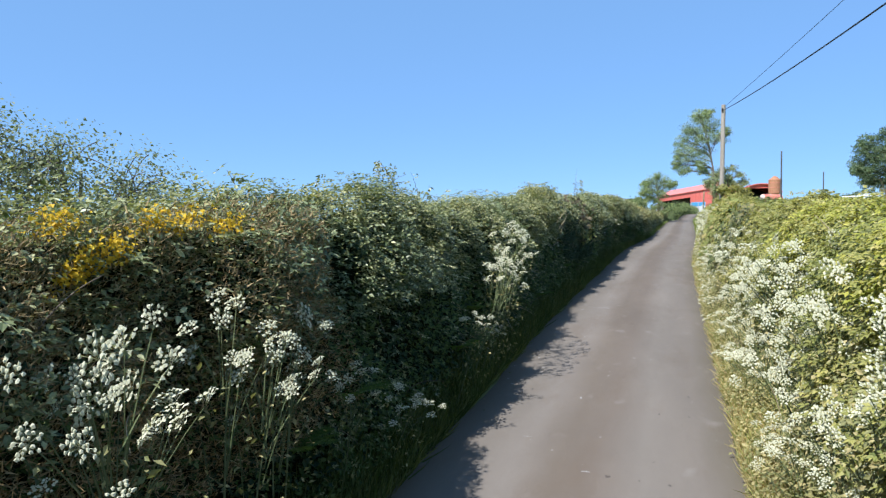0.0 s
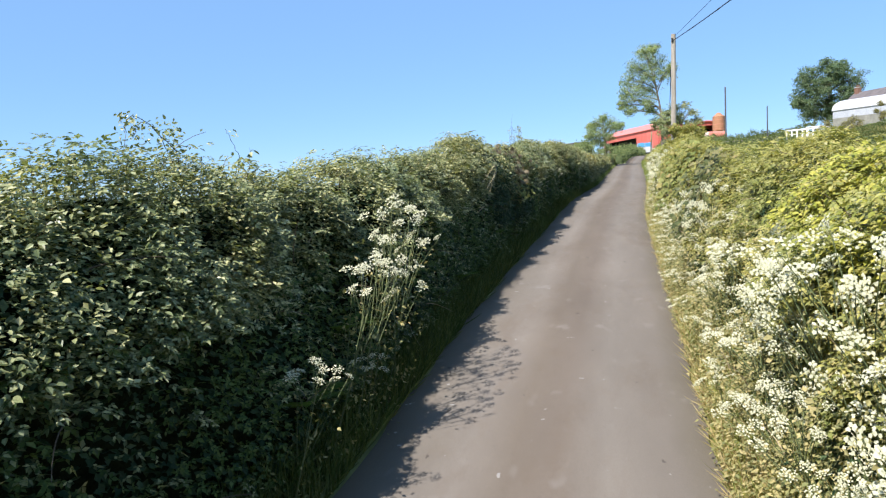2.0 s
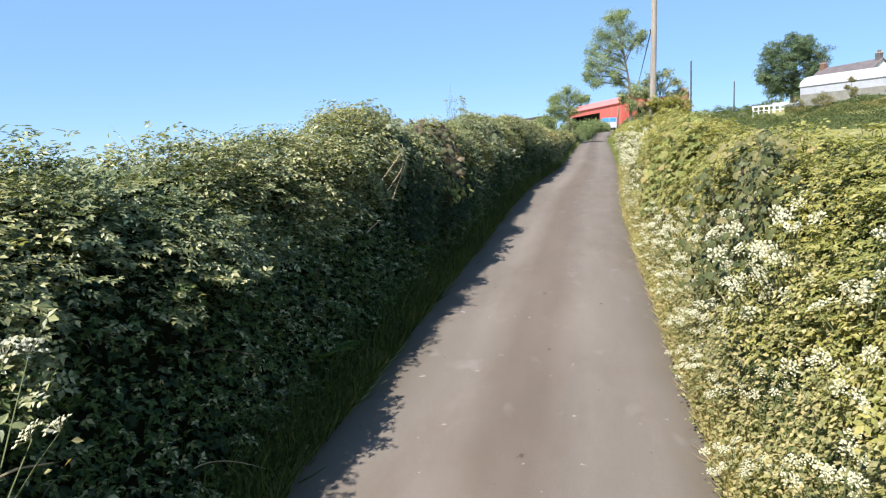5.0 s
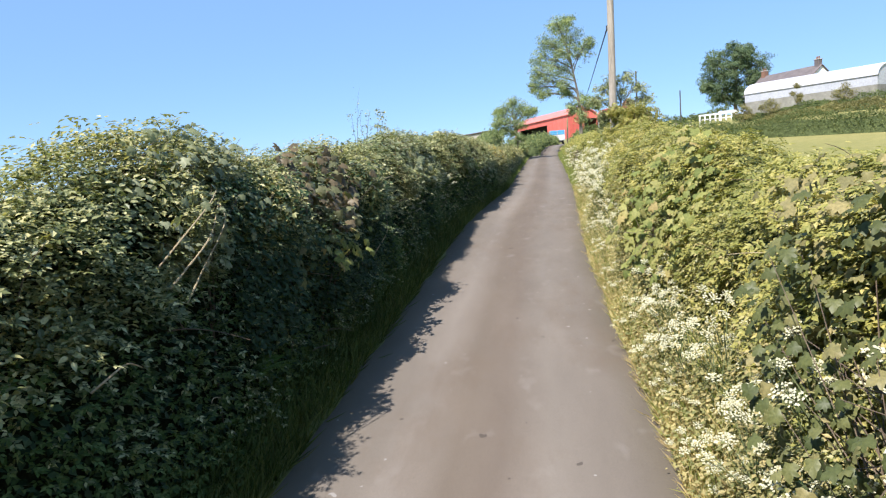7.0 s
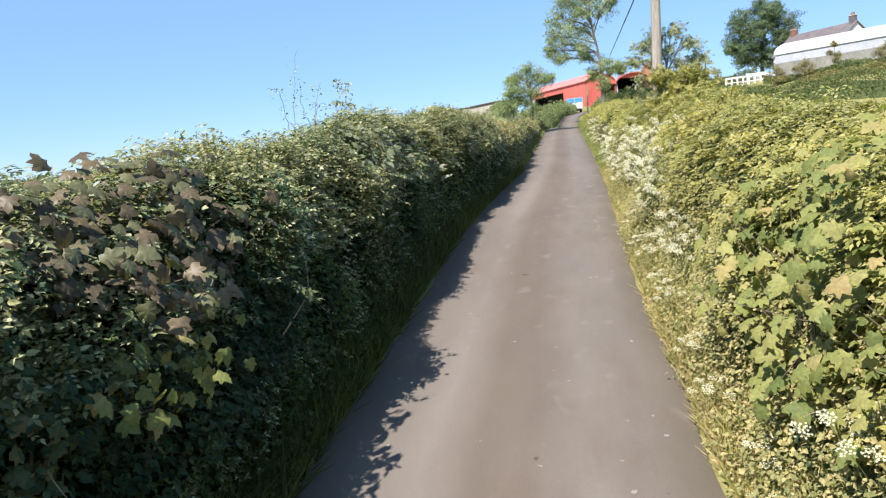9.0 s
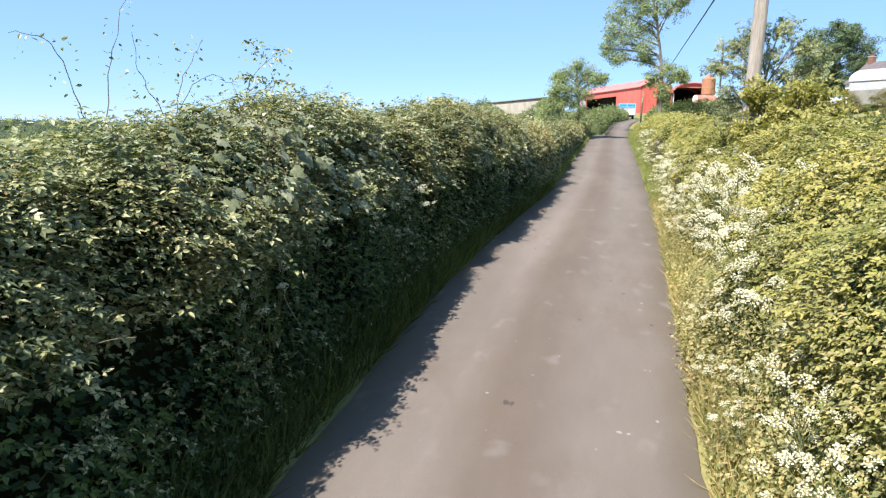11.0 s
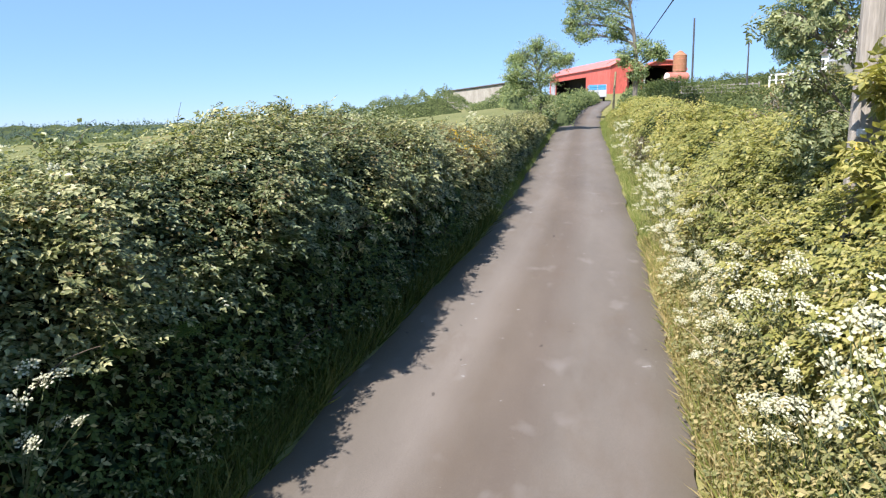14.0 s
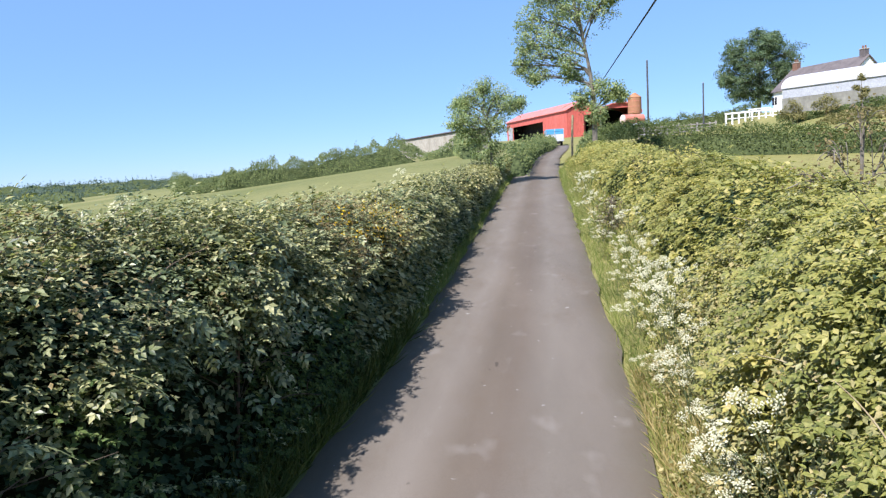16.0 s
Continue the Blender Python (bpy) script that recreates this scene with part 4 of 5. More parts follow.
sapling("left", 18.9, 20.9, 0.62, 1.0, 420, (0.075, 0.125), M_SYCRED, "young sycamore with purplish-brown lobed leaves in the hedge", 91, 0.28)
sapling("left", 18.8, 20.1, 0.46, 0.64, 70, (0.07, 0.11), M_SYCGOLD, "low sycamore sprig with green and rusty lobed leaves", 92, 0.42)
sapling("left", 16.3, 18.3, 0.6, 1.0, 320, (0.05, 0.09), M_SYCPALE, "leafy young sycamore with pale green lobed leaves in the hedge", 93, 0.24)
sapling("left", 18.2, 19.2, 0.42, 0.68, 45, (0.07, 0.11), M_SYC, "small sycamore sprig with pale green lobed leaves", 94)
sapling("left", 25.2, 27.1, 0.6, 0.97, 80, (0.10, 0.16), M_SYCPALE, "sycamore sapling with broad grey-green lobed leaves", 95)
sapling("left", 24.0, 25.4, 0.72, 1.0, 110, (0.08, 0.12), M_SYCPALE, "sycamore shoot with green lobed leaves at the hedge top", 96)
sapling("right", 13.4, 16.2, 0.34, 0.92, 900, (0.055, 0.095), M_SYCOLIVE, "sycamore sapling with broad dull green leaves in the hedge", 97, 0.34)
sapling("right", 18.8, 21.5, 0.3, 0.98, 560, (0.07, 0.13), M_SYCGOLD, "sycamore sapling with large golden-green lobed leaves", 98, 0.3)
sapling("right", 13.9, 17.6, 0.76, 1.0, 280, (0.06, 0.11), M_SYCTAN, "young sycamore with brownish-green leaves at the hedge top", 99)
sapling("left", 33.0, 35.2, 0.35, 0.95, 130, (0.12, 0.21), M_BRAMBLE, "ash sapling with long drooping feathered leaves on the hedge face", 103, 0.2, PINNATE, "ash_sapling")
sapling("left", 31.0, 32.6, 0.4, 0.9, 70, (0.10, 0.18), M_BRAMBLE, "ash sapling with long drooping feathered leaves on the hedge face", 104, 0.18, PINNATE, "ash_sapling")

# ================= gorse =================


def gorse(y0, y1, h0, h1, spines, flowers, spots, label, seed):
    r = np.random.default_rng(seed)
    ym = (y0 + y1) / 2
    root = on_hedge("left", ym, 0.02, -0.2)
    e = thing("gorse_bush", label, "gorse", tuple(root))
    y, s = y0 + (y1 - y0) * r.beta(1.0, 1.35, spines), r.uniform(s_at("left", h0), s_at("left", h1), spines)
    p, n = hedge_surface(y, s, "left")
    p = p + n * r.uniform(-0.1, 0.14, spines)[:, None] - root
    part("spine_layer", Pile().add(*scatter(p, r.normal(0, 1, (spines, 3)), n + np.array([0, 0, 0.5]) + r.normal(0, 0.6, (spines, 3)), r.uniform(0.03, 0.065, spines), (SPINE[0] * (1, 1.5, 1), SPINE[1]))), e, "brown-green gorse spines", M_GORSE, "stuff")
    fl = Pile()
    for yc, hc, ry_, rh in spots:
        k = flowers
        y, s = r.normal(yc, ry_, k), np.array([s_at("left", min(1.0, v)) for v in r.normal(hc, rh, k)])
        p, n = hedge_surface(y, s, "left")
        p = p + n * r.uniform(0.04, 0.2, k)[:, None] - root
        fl.add(*scatter(p, n + r.normal(0, 0.6, (k, 3)), np.array([0, 0, 1]) + r.normal(0, 0.5, (k, 3)), r.uniform(0.018, 0.034, k), (KITE[0] * (1, 1.5, 3), KITE[1])))
    part("flower_layer", fl, e, "bright yellow gorse flowers", M_GORSEFLOWER, "stuff")


gorse(0.4, 5.4, 0.3, 0.95, 40000, 130, [(3.18, 0.92, 0.05, 0.008), (3.36, 0.91, 0.06, 0.008), (3.56, 0.885, 0.05, 0.012), (2.64, 0.935, 0.06, 0.008), (2.76, 0.885, 0.05, 0.012), (2.88, 0.885, 0.04, 0.012), (2.66, 0.86, 0.05, 0.015)], "spiny brown gorse bush with bright yellow flowers", 101)
gorse(35.9, 38.6, 0.6, 1.0, 3500, 130, [(36.6, 0.86, 0.35, 0.06), (37.5, 0.82, 0.35, 0.06)], "small gorse bush with scattered yellow flowers", 102)

# ================= ferns =================


def fern(name_seed, at, length):
    r = np.random.default_rng(name_seed)
    e = thing("fern", "bright green fern with arching fronds at the hedge foot", "fern", tuple(at), "ferns")
    for k in range(6):
        a = r.uniform(-1.5, 1.5)
        d = np.array([math.cos(a), math.sin(a) * 1.0, 0.9])
        t = np.linspace(0, 1, 9)[:, None]
        p = unit(d) * length * t + np.array([d[0] * 0.3, d[1] * 0.3, -0.5]) * length * t ** 2 * 0.7
        pile = Pile().add(*tube(p, np.linspace(0.004, 0.0015, 9), 3))
        u = np.repeat(np.linspace(0.12, 0.98, 20), 2)
        q = np.stack([np.interp(u, t[:, 0], p[:, c]) for c in range(3)], -1)
        along = unit(np.gradient(p, axis=0)).mean(0)
        up = unit(np.cross(np.cross(along, (0, 0, 1.0)), along))
        side = np.cross(along, up)
        sg = np.tile([1.0, -1.0], 20)[:, None]
        pile.add(*scatter(q, np.tile(up, (40, 1)), side * sg + along * 0.35, length * 0.24 * np.sin(np.pi * np.clip(0.06 + 0.9 * (1 - u), 0, 1) ** 0.8) + 0.006, (KITE[0] * (1, 0.32, 1), KITE[1])))
        part("frond", pile, e, "", M_FERN)
    return e


for k, (y, sh) in enumerate(((4.4, 0.25), (5.3, 0.3), (8.3, 0.2), (9.3, 0.35), (14.2, 0.12), (29.2, 0.5), (17.5, 0.2))):
    fern(110 + k, on_hedge("left", y, sh, -0.05), 0.38)

# ================= cow parsley =================


def umbel(seed):
    """A lacy head: small domes of florets on a wider dome."""
    r = np.random.default_rng(seed)
    v, f, k, n = [(0.0, 0.0, 0.0)], [], 24, 5
    for i in range(k):
        a = i * 2.4 + r.normal(0, 0.2)
        d = 0.042 * math.sqrt((i + 0.2) / k)
        c = np.array([d * math.cos(a), d * math.sin(a), 0.030 - 8 * d * d + r.normal(0, 0.003)])
        ang = np.arange(n) * 2 * np.pi / n + r.uniform(0, 1)
        rad = r.uniform(0.0042, 0.0064) * (1 + 0.3 * (np.arange(n) % 2))
        q = len(v)
        v += [tuple(c + (0, 0, 0.0015))] + [tuple(x) for x in c + np.stack([rad * np.cos(ang), rad * np.sin(ang), np.full(n, -0.002) + r.normal(0, 0.0015, n)], -1)] + [tuple(c + (0.0012, 0.0012, 0.002))]
        f += [(q, q + 1 + j, q + 1 + (j + 1) % n) for j in range(n)] + [(0, q, q + n + 1)]
    return Pile().add(v, f).mesh("flower_head", M_UMBEL)


UMBELS = [umbel(120 + k) for k in range(3)]


def parsley(seed, heads, spread, label):
    """A cow parsley plant 1.2 m high at the world's centre; the heads are parts of their own."""
    r = np.random.default_rng(seed)
    e = thing("cow_parsley", label, "wildflower", (0, 0, 0), "cow parsley along the lane")
    w, lf = Pile(), Pile()
    t = np.linspace(0, 1, 4)[:, None]
    tops = []
    for k in range(heads):
        a, d = k * 2.4 + r.uniform(-0.4, 0.4), spread * math.sqrt((k + 0.4) / heads)
        top = np.array([d * math.cos(a), d * math.sin(a), 1.2 - 0.9 * d * r.uniform(0.3, 1.3) - r.uniform(0, 0.22)])
        fork = np.array([top[0] * 0.25, top[1] * 0.25, r.uniform(0.45, 0.85) * top[2]])
        p = fork * (1 - t) ** 2 + 2 * t * (1 - t) * (fork + (top - fork) * (0.5, 0.5, 0.6)) + top * t ** 2
        w.add(*tube(p, np.linspace(0.0035, 0.0018, 4), 3))
        tops.append(top)
    w.add(*tube(np.array([(0, 0, -0.05), (0.01, 0.0, 0.4), (0.0, 0.01, 0.95)]), [0.006, 0.005, 0.003], 5))
    k = 90
    q = np.stack([r.normal(0, 0.13, k), r.normal(0, 0.13, k), r.uniform(0.1, 0.95, k) ** 1.2], -1)
    lf.add(*scatter(q, np.array([0, 0, 0.8]) + r.normal(0, 0.5, (k, 3)), q * (1, 1, 0) + r.normal(0, 0.1, (k, 3)), r.uniform(0.02, 0.05, k), (KITE[0] * (1, 0.8, 1), KITE[1])))
    part("stem", w, e, "", M_STALK)
    part("leaf_layer", lf, e, "feathery green leaves", M_HERB, "stuff")
    for k, top in enumerate(tops):
        ob = part("flower_head", UMBELS[k % 3], e, "")
        sc = r.uniform(0.8, 1.45)
        ob.matrix_local = Matrix.LocRotScale(top, Euler((r.normal(0.38, 0.28), r.normal(0, 0.3), r.uniform(0, 6)), "ZXY"), (sc, sc, sc))
    return e


PLANTS = [parsley(130, 11, 0.24, "cow parsley with white lacy flower heads on the verge"), parsley(131, 13, 0.30, "cow parsley with white lacy flower heads on the verge"),
          parsley(132, 9, 0.20, "cow parsley with white lacy flower heads on the verge"), parsley(133, 12, 0.32, "cow parsley with white lacy flower heads on the verge")]
used = set()


def plant(k, x, y, z, height, lean_x=0.0, lean_y=0.0, spin=0.0):
    sc = height / 1.2
    m = pose(x, y, z, lean_y, lean_x, spin)
    if k not in used:
        used.add(k)
        ob = PLANTS[k]
        ob.matrix_basis = m
    else:
        ob = copy_thing(PLANTS[k], m)
    ob.scale = (1.0 + 0.4 * (sc - 1), 1.0 + 0.4 * (sc - 1), sc)
    return ob


rp = np.random.default_rng(140)
for count, y0, y1, o0, o1, hi in ((36, 3.6, 8.4, 0.25, 0.92, 0.3), (20, 8.0, 12.6, 0.14, 0.75, 0.35), (30, 12.6, 19.4, 0.12, 0.5, 0.35), (12, 13.0, 16.0, 0.3, 0.8, 0.3), (5, 19.5, 22.5, 0.1, 0.3, 0.1), (14, 23.0, 27.0, 0.14, 0.55, 0.3), (13, 25.8, 28.6, 0.45, 0.85, 0.4), (7, 28.8, 31.2, 0.25, 0.6, 0.35), (16, 31.2, 34.0, 0.2, 0.62, 0.35), (12, 33.6, 37.4, 0.2, 0.5, 0.35), (26, 36, 50, 0.15, 0.6, 0.25)):
    for i in range(count):
        y, o = y0 + (y1 - y0) * (i + rp.uniform(0, 1)) / count, o0 + (o1 - o0) * ((i * 0.618 + rp.normal(0, 0.07)) % 1.0)
        surf = float(np.interp(o, RPROF[:7, 0], RPROF[:7, 1])) * float(RTOP(y))
        plant(int(rp.integers(0, 4)), float(right_edge(y)) + o, y, float(base(y)) + 0.03, min(2.3, surf + rp.uniform(0.06, hi)), rp.normal(-9, 6), rp.normal(4, 7), rp.uniform(-55, 55))
# those against the shaded hedge
for y, o, h in ((2.75, 0.3, 2.2), (2.45, 0.3, 1.9), (3.3, 0.28, 1.95), (3.45, 0.26, 1.75), (3.95, 0.28, 1.9), (3.85, 0.26, 1.6), (4.75, 0.26, 1.2), (7.4, 0.06, 1.3), (8.9, 0.22, 1.85), (9.4, 0.24, 2.1), (8.3, 0.2, 1.75), (9.9, 0.24, 1.95),
                (9.8, 0.14, 1.6), (24.6, 0.42, 1.25), (24.9, 0.45, 1.4), (28.1, 0.45, 1.4), (27.6, 0.4, 1.05), (5.6, 0.2, 0.9), (9.0, 0.15, 0.8), (33.0, 0.5, 1.1)):
    plant(int(rp.integers(0, 4)), float(shade_edge(y)) - max(0.42, o + 0.3), y, float(base(y)) + 0.03, h, rp.normal(7, 5), rp.normal(0, 9), rp.uniform(-55, 55))

# those that look over the crest of the hedge
for y, o, h in ((29.5, 1.25, 2.35), (33.6, 1.25, 2.22), (34.0, 1.3, 2.12), (43.8, 1.4, 1.55), (44.6, 1.5, 1.5), (26.6, 1.35, 2.5), (24.2, 1.4, 2.45)):
    plant(int(rp.integers(0, 4)), float(shade_edge(y)) - o, y, float(base(y)) + 0.03, h, rp.normal(0, 3), rp.normal(0, 3), rp.uniform(-55, 55))

# ================= trees and shrubs =================


def puffs(r, centre, radius, clusters, leaves, size, leaf, shape=KITE, squash=0.85):
    """Clusters of leaves in a rounded clump; gives the places of the clusters."""
    d = unit(r.normal(0, 1, (clusters, 3))) * (r.random((clusters, 1)) ** 0.45) * radius * (1, 1, squash)
    c = centre + d
    q = np.repeat(c, leaves, 0) + r.normal(0, 0.13 * radius + 0.04, (clusters * leaves, 3)) * (1, 1, 0.75)
    k = len(q)
    leaf.add(*scatter(q, unit(q - centre) * 0.5 + np.array([0, 0, 0.6]) + r.normal(0, 0.5, (k, 3)), r.normal(0, 1, (k, 3)) + np.array([0, 0, -0.5]), r.uniform(*size, k), shape))
    return c


def tree(name, label, at, trunk, clumps, leafmat, seed, size=(0.08, 0.15), clusters=26, leaves=22, r0=0.14, category="tree", shape=KITE):
    """trunk: points from the base; clumps: centre and radius; a limb goes from the trunk to each clump and twigs into it."""
    r = np.random.default_rng(seed)
    e = thing(name, label, category, at)
    trunk = np.asarray(trunk, float)
    u = np.linspace(0, 1, 24)
    tr = np.stack([np.interp(u * (len(trunk) - 1), np.arange(len(trunk)), trunk[:, c]) for c in range(3)], -1)
    for _ in range(2):
        tr[1:-1] = (tr[:-2] + tr[1:-1] * 2 + tr[2:]) / 4
    wood = Pile().add(*tube(tr, np.linspace(r0, r0 * 0.25, 24), 9))
    leaf, limbs = Pile(), Pile()
    t = np.linspace(0, 1, 8)[:, None]
    for cx, cy, cz, rad in clumps:
        c = np.array([cx, cy, cz], float)
        lower = tr[tr[:, 2] < max(cz - rad * 0.2, tr[3, 2])]
        a = lower[np.argmin(np.linalg.norm(lower - c * (1, 1, 0.8), axis=1))]
        limb = a * (1 - t) ** 2 + 2 * t * (1 - t) * (a + (c - a) * (0.4, 0.4, 0.75)) + c * t ** 2
        limbs.add(*tube(limb, np.linspace(r0 * 0.4, r0 * 0.08, 8), 6))
        for q in puffs(r, c, rad, clusters, leaves, size, leaf, shape)[::2]:
            b = limb[r.integers(3, 8)]
            limbs.add(*tube(b + (q - b) * t + np.array([0, 0, 0.08]) * np.sin(np.pi * t), np.linspace(r0 * 0.12, 0.004, 8), 4))
    part("trunk", wood, e, "", M_BARK)
    part("limb", limbs, e, "", M_BARK)
    part("crown", leaf, e, "", leafmat, "stuff")
    return e


tree("ash_tree", "slender ash tree with an airy, uneven green crown beside the lane", (3.85, 60, float(ground_z(3.85, 60))),
     [(0, 0, -0.2), (0.05, 0, 1.6), (0.05, 0, 3.0), (-0.12, 0, 4.3), (-0.35, 0.1, 5.6), (-0.7, 0, 7.0)],
     [(-0.95, 0, 7.9, 0.9), (-0.3, 0.3, 7.6, 0.8), (-1.5, 0.2, 6.9, 1.0), (-0.6, -0.4, 6.6, 0.95), (0.5, 0.2, 6.6, 0.8), (0.75, -0.2, 7.0, 0.45), (-1.75, 0, 5.8, 1.0), (-0.8, 0.4, 5.6, 0.9), (-2.2, 0.1, 4.8, 0.85),
      (-1.2, -0.3, 4.7, 0.8), (-2.3, 0, 4.0, 0.55), (-0.9, 0, 4.0, 0.5), (0.15, 0.2, 3.35, 0.75), (0.8, 0, 3.1, 0.6), (-0.5, 0, 2.9, 0.5), (0.1, -0.2, 2.3, 0.5), (1.2, 0.1, 3.0, 0.35), (-1.9, 0, 7.3, 0.75), (-1.25, 0.1, 8.5, 0.7), (-2.65, 0, 5.3, 0.65), (-2.4, 0.2, 6.4, 0.7), (-0.5, 0, 8.6, 0.5), (-2.9, 0, 4.5, 0.45)], M_ASH, 151, (0.055, 0.11), 34, 40, 0.13)
tree("thorn_tree", "small round-headed thorn tree at the hedge end", (-0.45, 54.5, float(ground_z(-0.45, 54.5))),
     [(0, 0, -0.2), (0.12, 0, 0.8), (0.1, 0.1, 1.6), (-0.1, 0, 2.7)],
     [(0.00, 0.00, 3.48, 0.42), (-0.49, 0.08, 3.13, 0.49), (0.49, 0.00, 3.13, 0.49), (-0.82, 0.00, 2.61, 0.46), (0.08, 0.25, 2.70, 0.59), (0.86, -0.16, 2.78, 0.42), (-0.41, -0.16, 2.35, 0.52), (0.41, 0.00, 2.17, 0.46), (-0.20, 0.16, 1.74, 0.40), (1.15, 0.00, 2.87, 0.27), (-1.11, 0.00, 2.26, 0.35), (0.20, 0.00, 1.39, 0.34), (-0.25, 0.00, 1.13, 0.34), (-0.66, 0.00, 1.83, 0.35), (0.25, 0.08, 0.78, 0.34), (-0.98, 0.08, 2.96, 0.29)], M_ASH, 152, (0.04, 0.08), 34, 40, 0.10)
tree("elder_bush", "leafy elder bush with drooping leaves growing behind the pole", (2.46, 30.98, float(base(30.98))),
     [(0, 0, -0.1), (0.0, 0, 1.2), (0.05, 0, 2.6)],
     [(-0.15, 0.05, 3.25, 0.2), (0.2, 0.0, 3.3, 0.2), (0.5, 0.0, 3.05, 0.22), (-0.42, 0.05, 3.02, 0.2), (0.05, 0.1, 2.95, 0.24), (-0.56, 0.0, 2.75, 0.18), (-0.22, 0.05, 2.65, 0.24), (0.35, 0.05, 2.65, 0.24), (0.68, 0.1, 2.7, 0.2),
      (-0.45, 0.0, 2.4, 0.2), (0.0, 0.1, 2.35, 0.24), (0.5, 0.0, 2.3, 0.24), (-0.35, 0.05, 2.1, 0.22)],
     M_ELDER, 153, (0.07, 0.135), 18, 9, 0.04, "shrub", PINNATE)
tree("elder_bush", "yellow-green elder shoots at the foot of the pole", (2.62, 29.95, float(base(29.95))),
     [(0, 0, -0.1), (0.0, 0, 0.9), (0.05, 0, 1.9)],
     [(-0.12, 0.0, 2.15, 0.2), (0.1, -0.1, 2.45, 0.24), (0.08, -0.15, 2.1, 0.26), (0.38, 0.1, 2.35, 0.26), (0.3, 0.1, 2.0, 0.26), (-0.35, -0.2, 1.85, 0.24), (-0.1, -0.3, 1.8, 0.26), (0.55, 0.0, 2.1, 0.24), (-0.36, 0.25, 2.46, 0.13), (-0.22, 0.25, 2.36, 0.15), (-0.48, 0.15, 1.95, 0.18)], M_SUNNY, 154, (0.12, 0.22), 15, 7, 0.035, "shrub", PINNATE)
tree("ash_sapling", "ash sapling with fresh feathered leaves standing over the hedge", (-2.55, 32.8, float(base(32.8))),
     [(0, 0, -0.1), (0.0, 0, 1.0), (0.03, 0, 2.1)],
     [(0.0, 0.0, 2.2, 0.17), (-0.1, -0.15, 1.98, 0.2), (0.1, 0.15, 1.95, 0.2), (0.1, -0.3, 1.75, 0.2), (0.0, 0.35, 1.75, 0.2)], M_BRAMBLE, 159, (0.09, 0.16), 12, 7, 0.03, "sapling", PINNATE)
tree("ash_sapling", "ash sapling with fresh feathered leaves standing over the hedge", (-2.95, 32.1, float(base(32.1))),
     [(0, 0, -0.1), (0.0, 0, 1.0), (0.03, 0, 2.1)],
     [(0.0, 0.0, 2.15, 0.14), (-0.1, -0.15, 1.95, 0.16), (0.1, 0.15, 1.9, 0.17)], M_BRAMBLE, 160, (0.08, 0.15), 11, 7, 0.03, "sapling", PINNATE)
tree("thorn_bush", "small dark-leaved shrub at the edge of the lane", (2.12, 41.5, float(base(41.5))),
     [(0, 0, -0.1), (0.0, 0, 0.4), (0.02, 0, 0.85)],
     [(0.0, 0.0, 0.9, 0.18), (-0.08, 0.05, 0.65, 0.2), (0.1, 0.0, 0.55, 0.2), (0.0, 0.0, 0.35, 0.2)], M_SYCRED, 161, (0.03, 0.06), 16, 12, 0.03, "shrub", OVATE)
tree("thorn_bush", "twiggy bush with sparse brown leaves rising from the hedge", (3.3, 35.5, float(base(35.5))),
     [(0, 0, -0.1), (0.0, 0, 1.2), (0.03, 0, 2.2)],
     [(0.0, 0.0, 2.25, 0.2), (-0.22, 0.05, 2.0, 0.24), (0.25, 0.0, 2.0, 0.24), (0.05, 0.05, 1.75, 0.28), (-0.4, 0.0, 1.75, 0.2), (0.5, 0.1, 1.75, 0.22)], M_RUST, 162, (0.025, 0.05), 18, 7, 0.03, "shrub", OVATE)
tree("thorn_bush", "grey-green thorn bush standing behind the hedge", (-4.8, 4.7, float(ground_z(-4.8, 4.7))),
     [(0, 0, -0.1), (0.0, 0, 1.4), (0.05, 0, 2.8)],
     [(0, -0.3, 2.85, 0.45), (-0.5, -0.8, 3.0, 0.5), (0.45, 0.2, 2.6, 0.45), (-0.2, 0.2, 2.3, 0.55), (-0.9, -1.2, 3.0, 0.55), (0, -0.6, 2.4, 0.65), (-0.4, -1.2, 2.6, 0.65), (0.85, 0.75, 2.35, 0.42), (0.5, 0.9, 2.0, 0.45), (1.15, 1.2, 2.1, 0.3)], M_SYCPALE, 155, (0.02, 0.042), 70, 44, 0.05, "shrub")
tree("broadleaf_tree", "distant rounded green tree in the field", (-44, 46, float(ground_z(-44, 46))),
     [(0, 0, -0.2), (0, 0, 2), (0, 0, 4)], [(0, 0, 4.4, 1.6), (-1.6, 0.5, 3.6, 1.4), (1.7, 0, 3.4, 1.4), (3.0, 0.5, 2.6, 1.2), (-3.0, 0, 2.6, 1.2)], M_DARKTREE, 156, (0.15, 0.3), 30, 18, 0.2)
r9 = np.random.default_rng(157)
ball = [(0, 0, 12.2, 1.9)]
for k in range(16):
    a, u = k * 2.4, (k + 0.5) / 16
    rr = 4.6 * math.sqrt(1 - (2 * u - 1) ** 2 * 0.8)
    ball.append((rr * math.cos(a), rr * math.sin(a), 7.6 + 4.2 * (1 - 2 * u), r9.uniform(1.7, 2.4)))
tree("sycamore_tree", "large dark green round-crowned sycamore beside the farmhouse", (40.2, 150, float(ground_z(40.2, 150))), [(0, 0, -0.3), (0, 0, 3), (0.2, 0, 7), (0, 0, 11)], ball + [(0, 0, 8, 3.0), (0, -2.5, 9.5, 2.2), (-3.4, -1, 3.4, 1.9), (0, -1.5, 3.0, 2.0), (3.2, -1, 3.2, 1.9), (-5.0, 0, 5.6, 1.7)], M_DARKTREE, 158, (0.16, 0.32), 46, 46, 0.4)


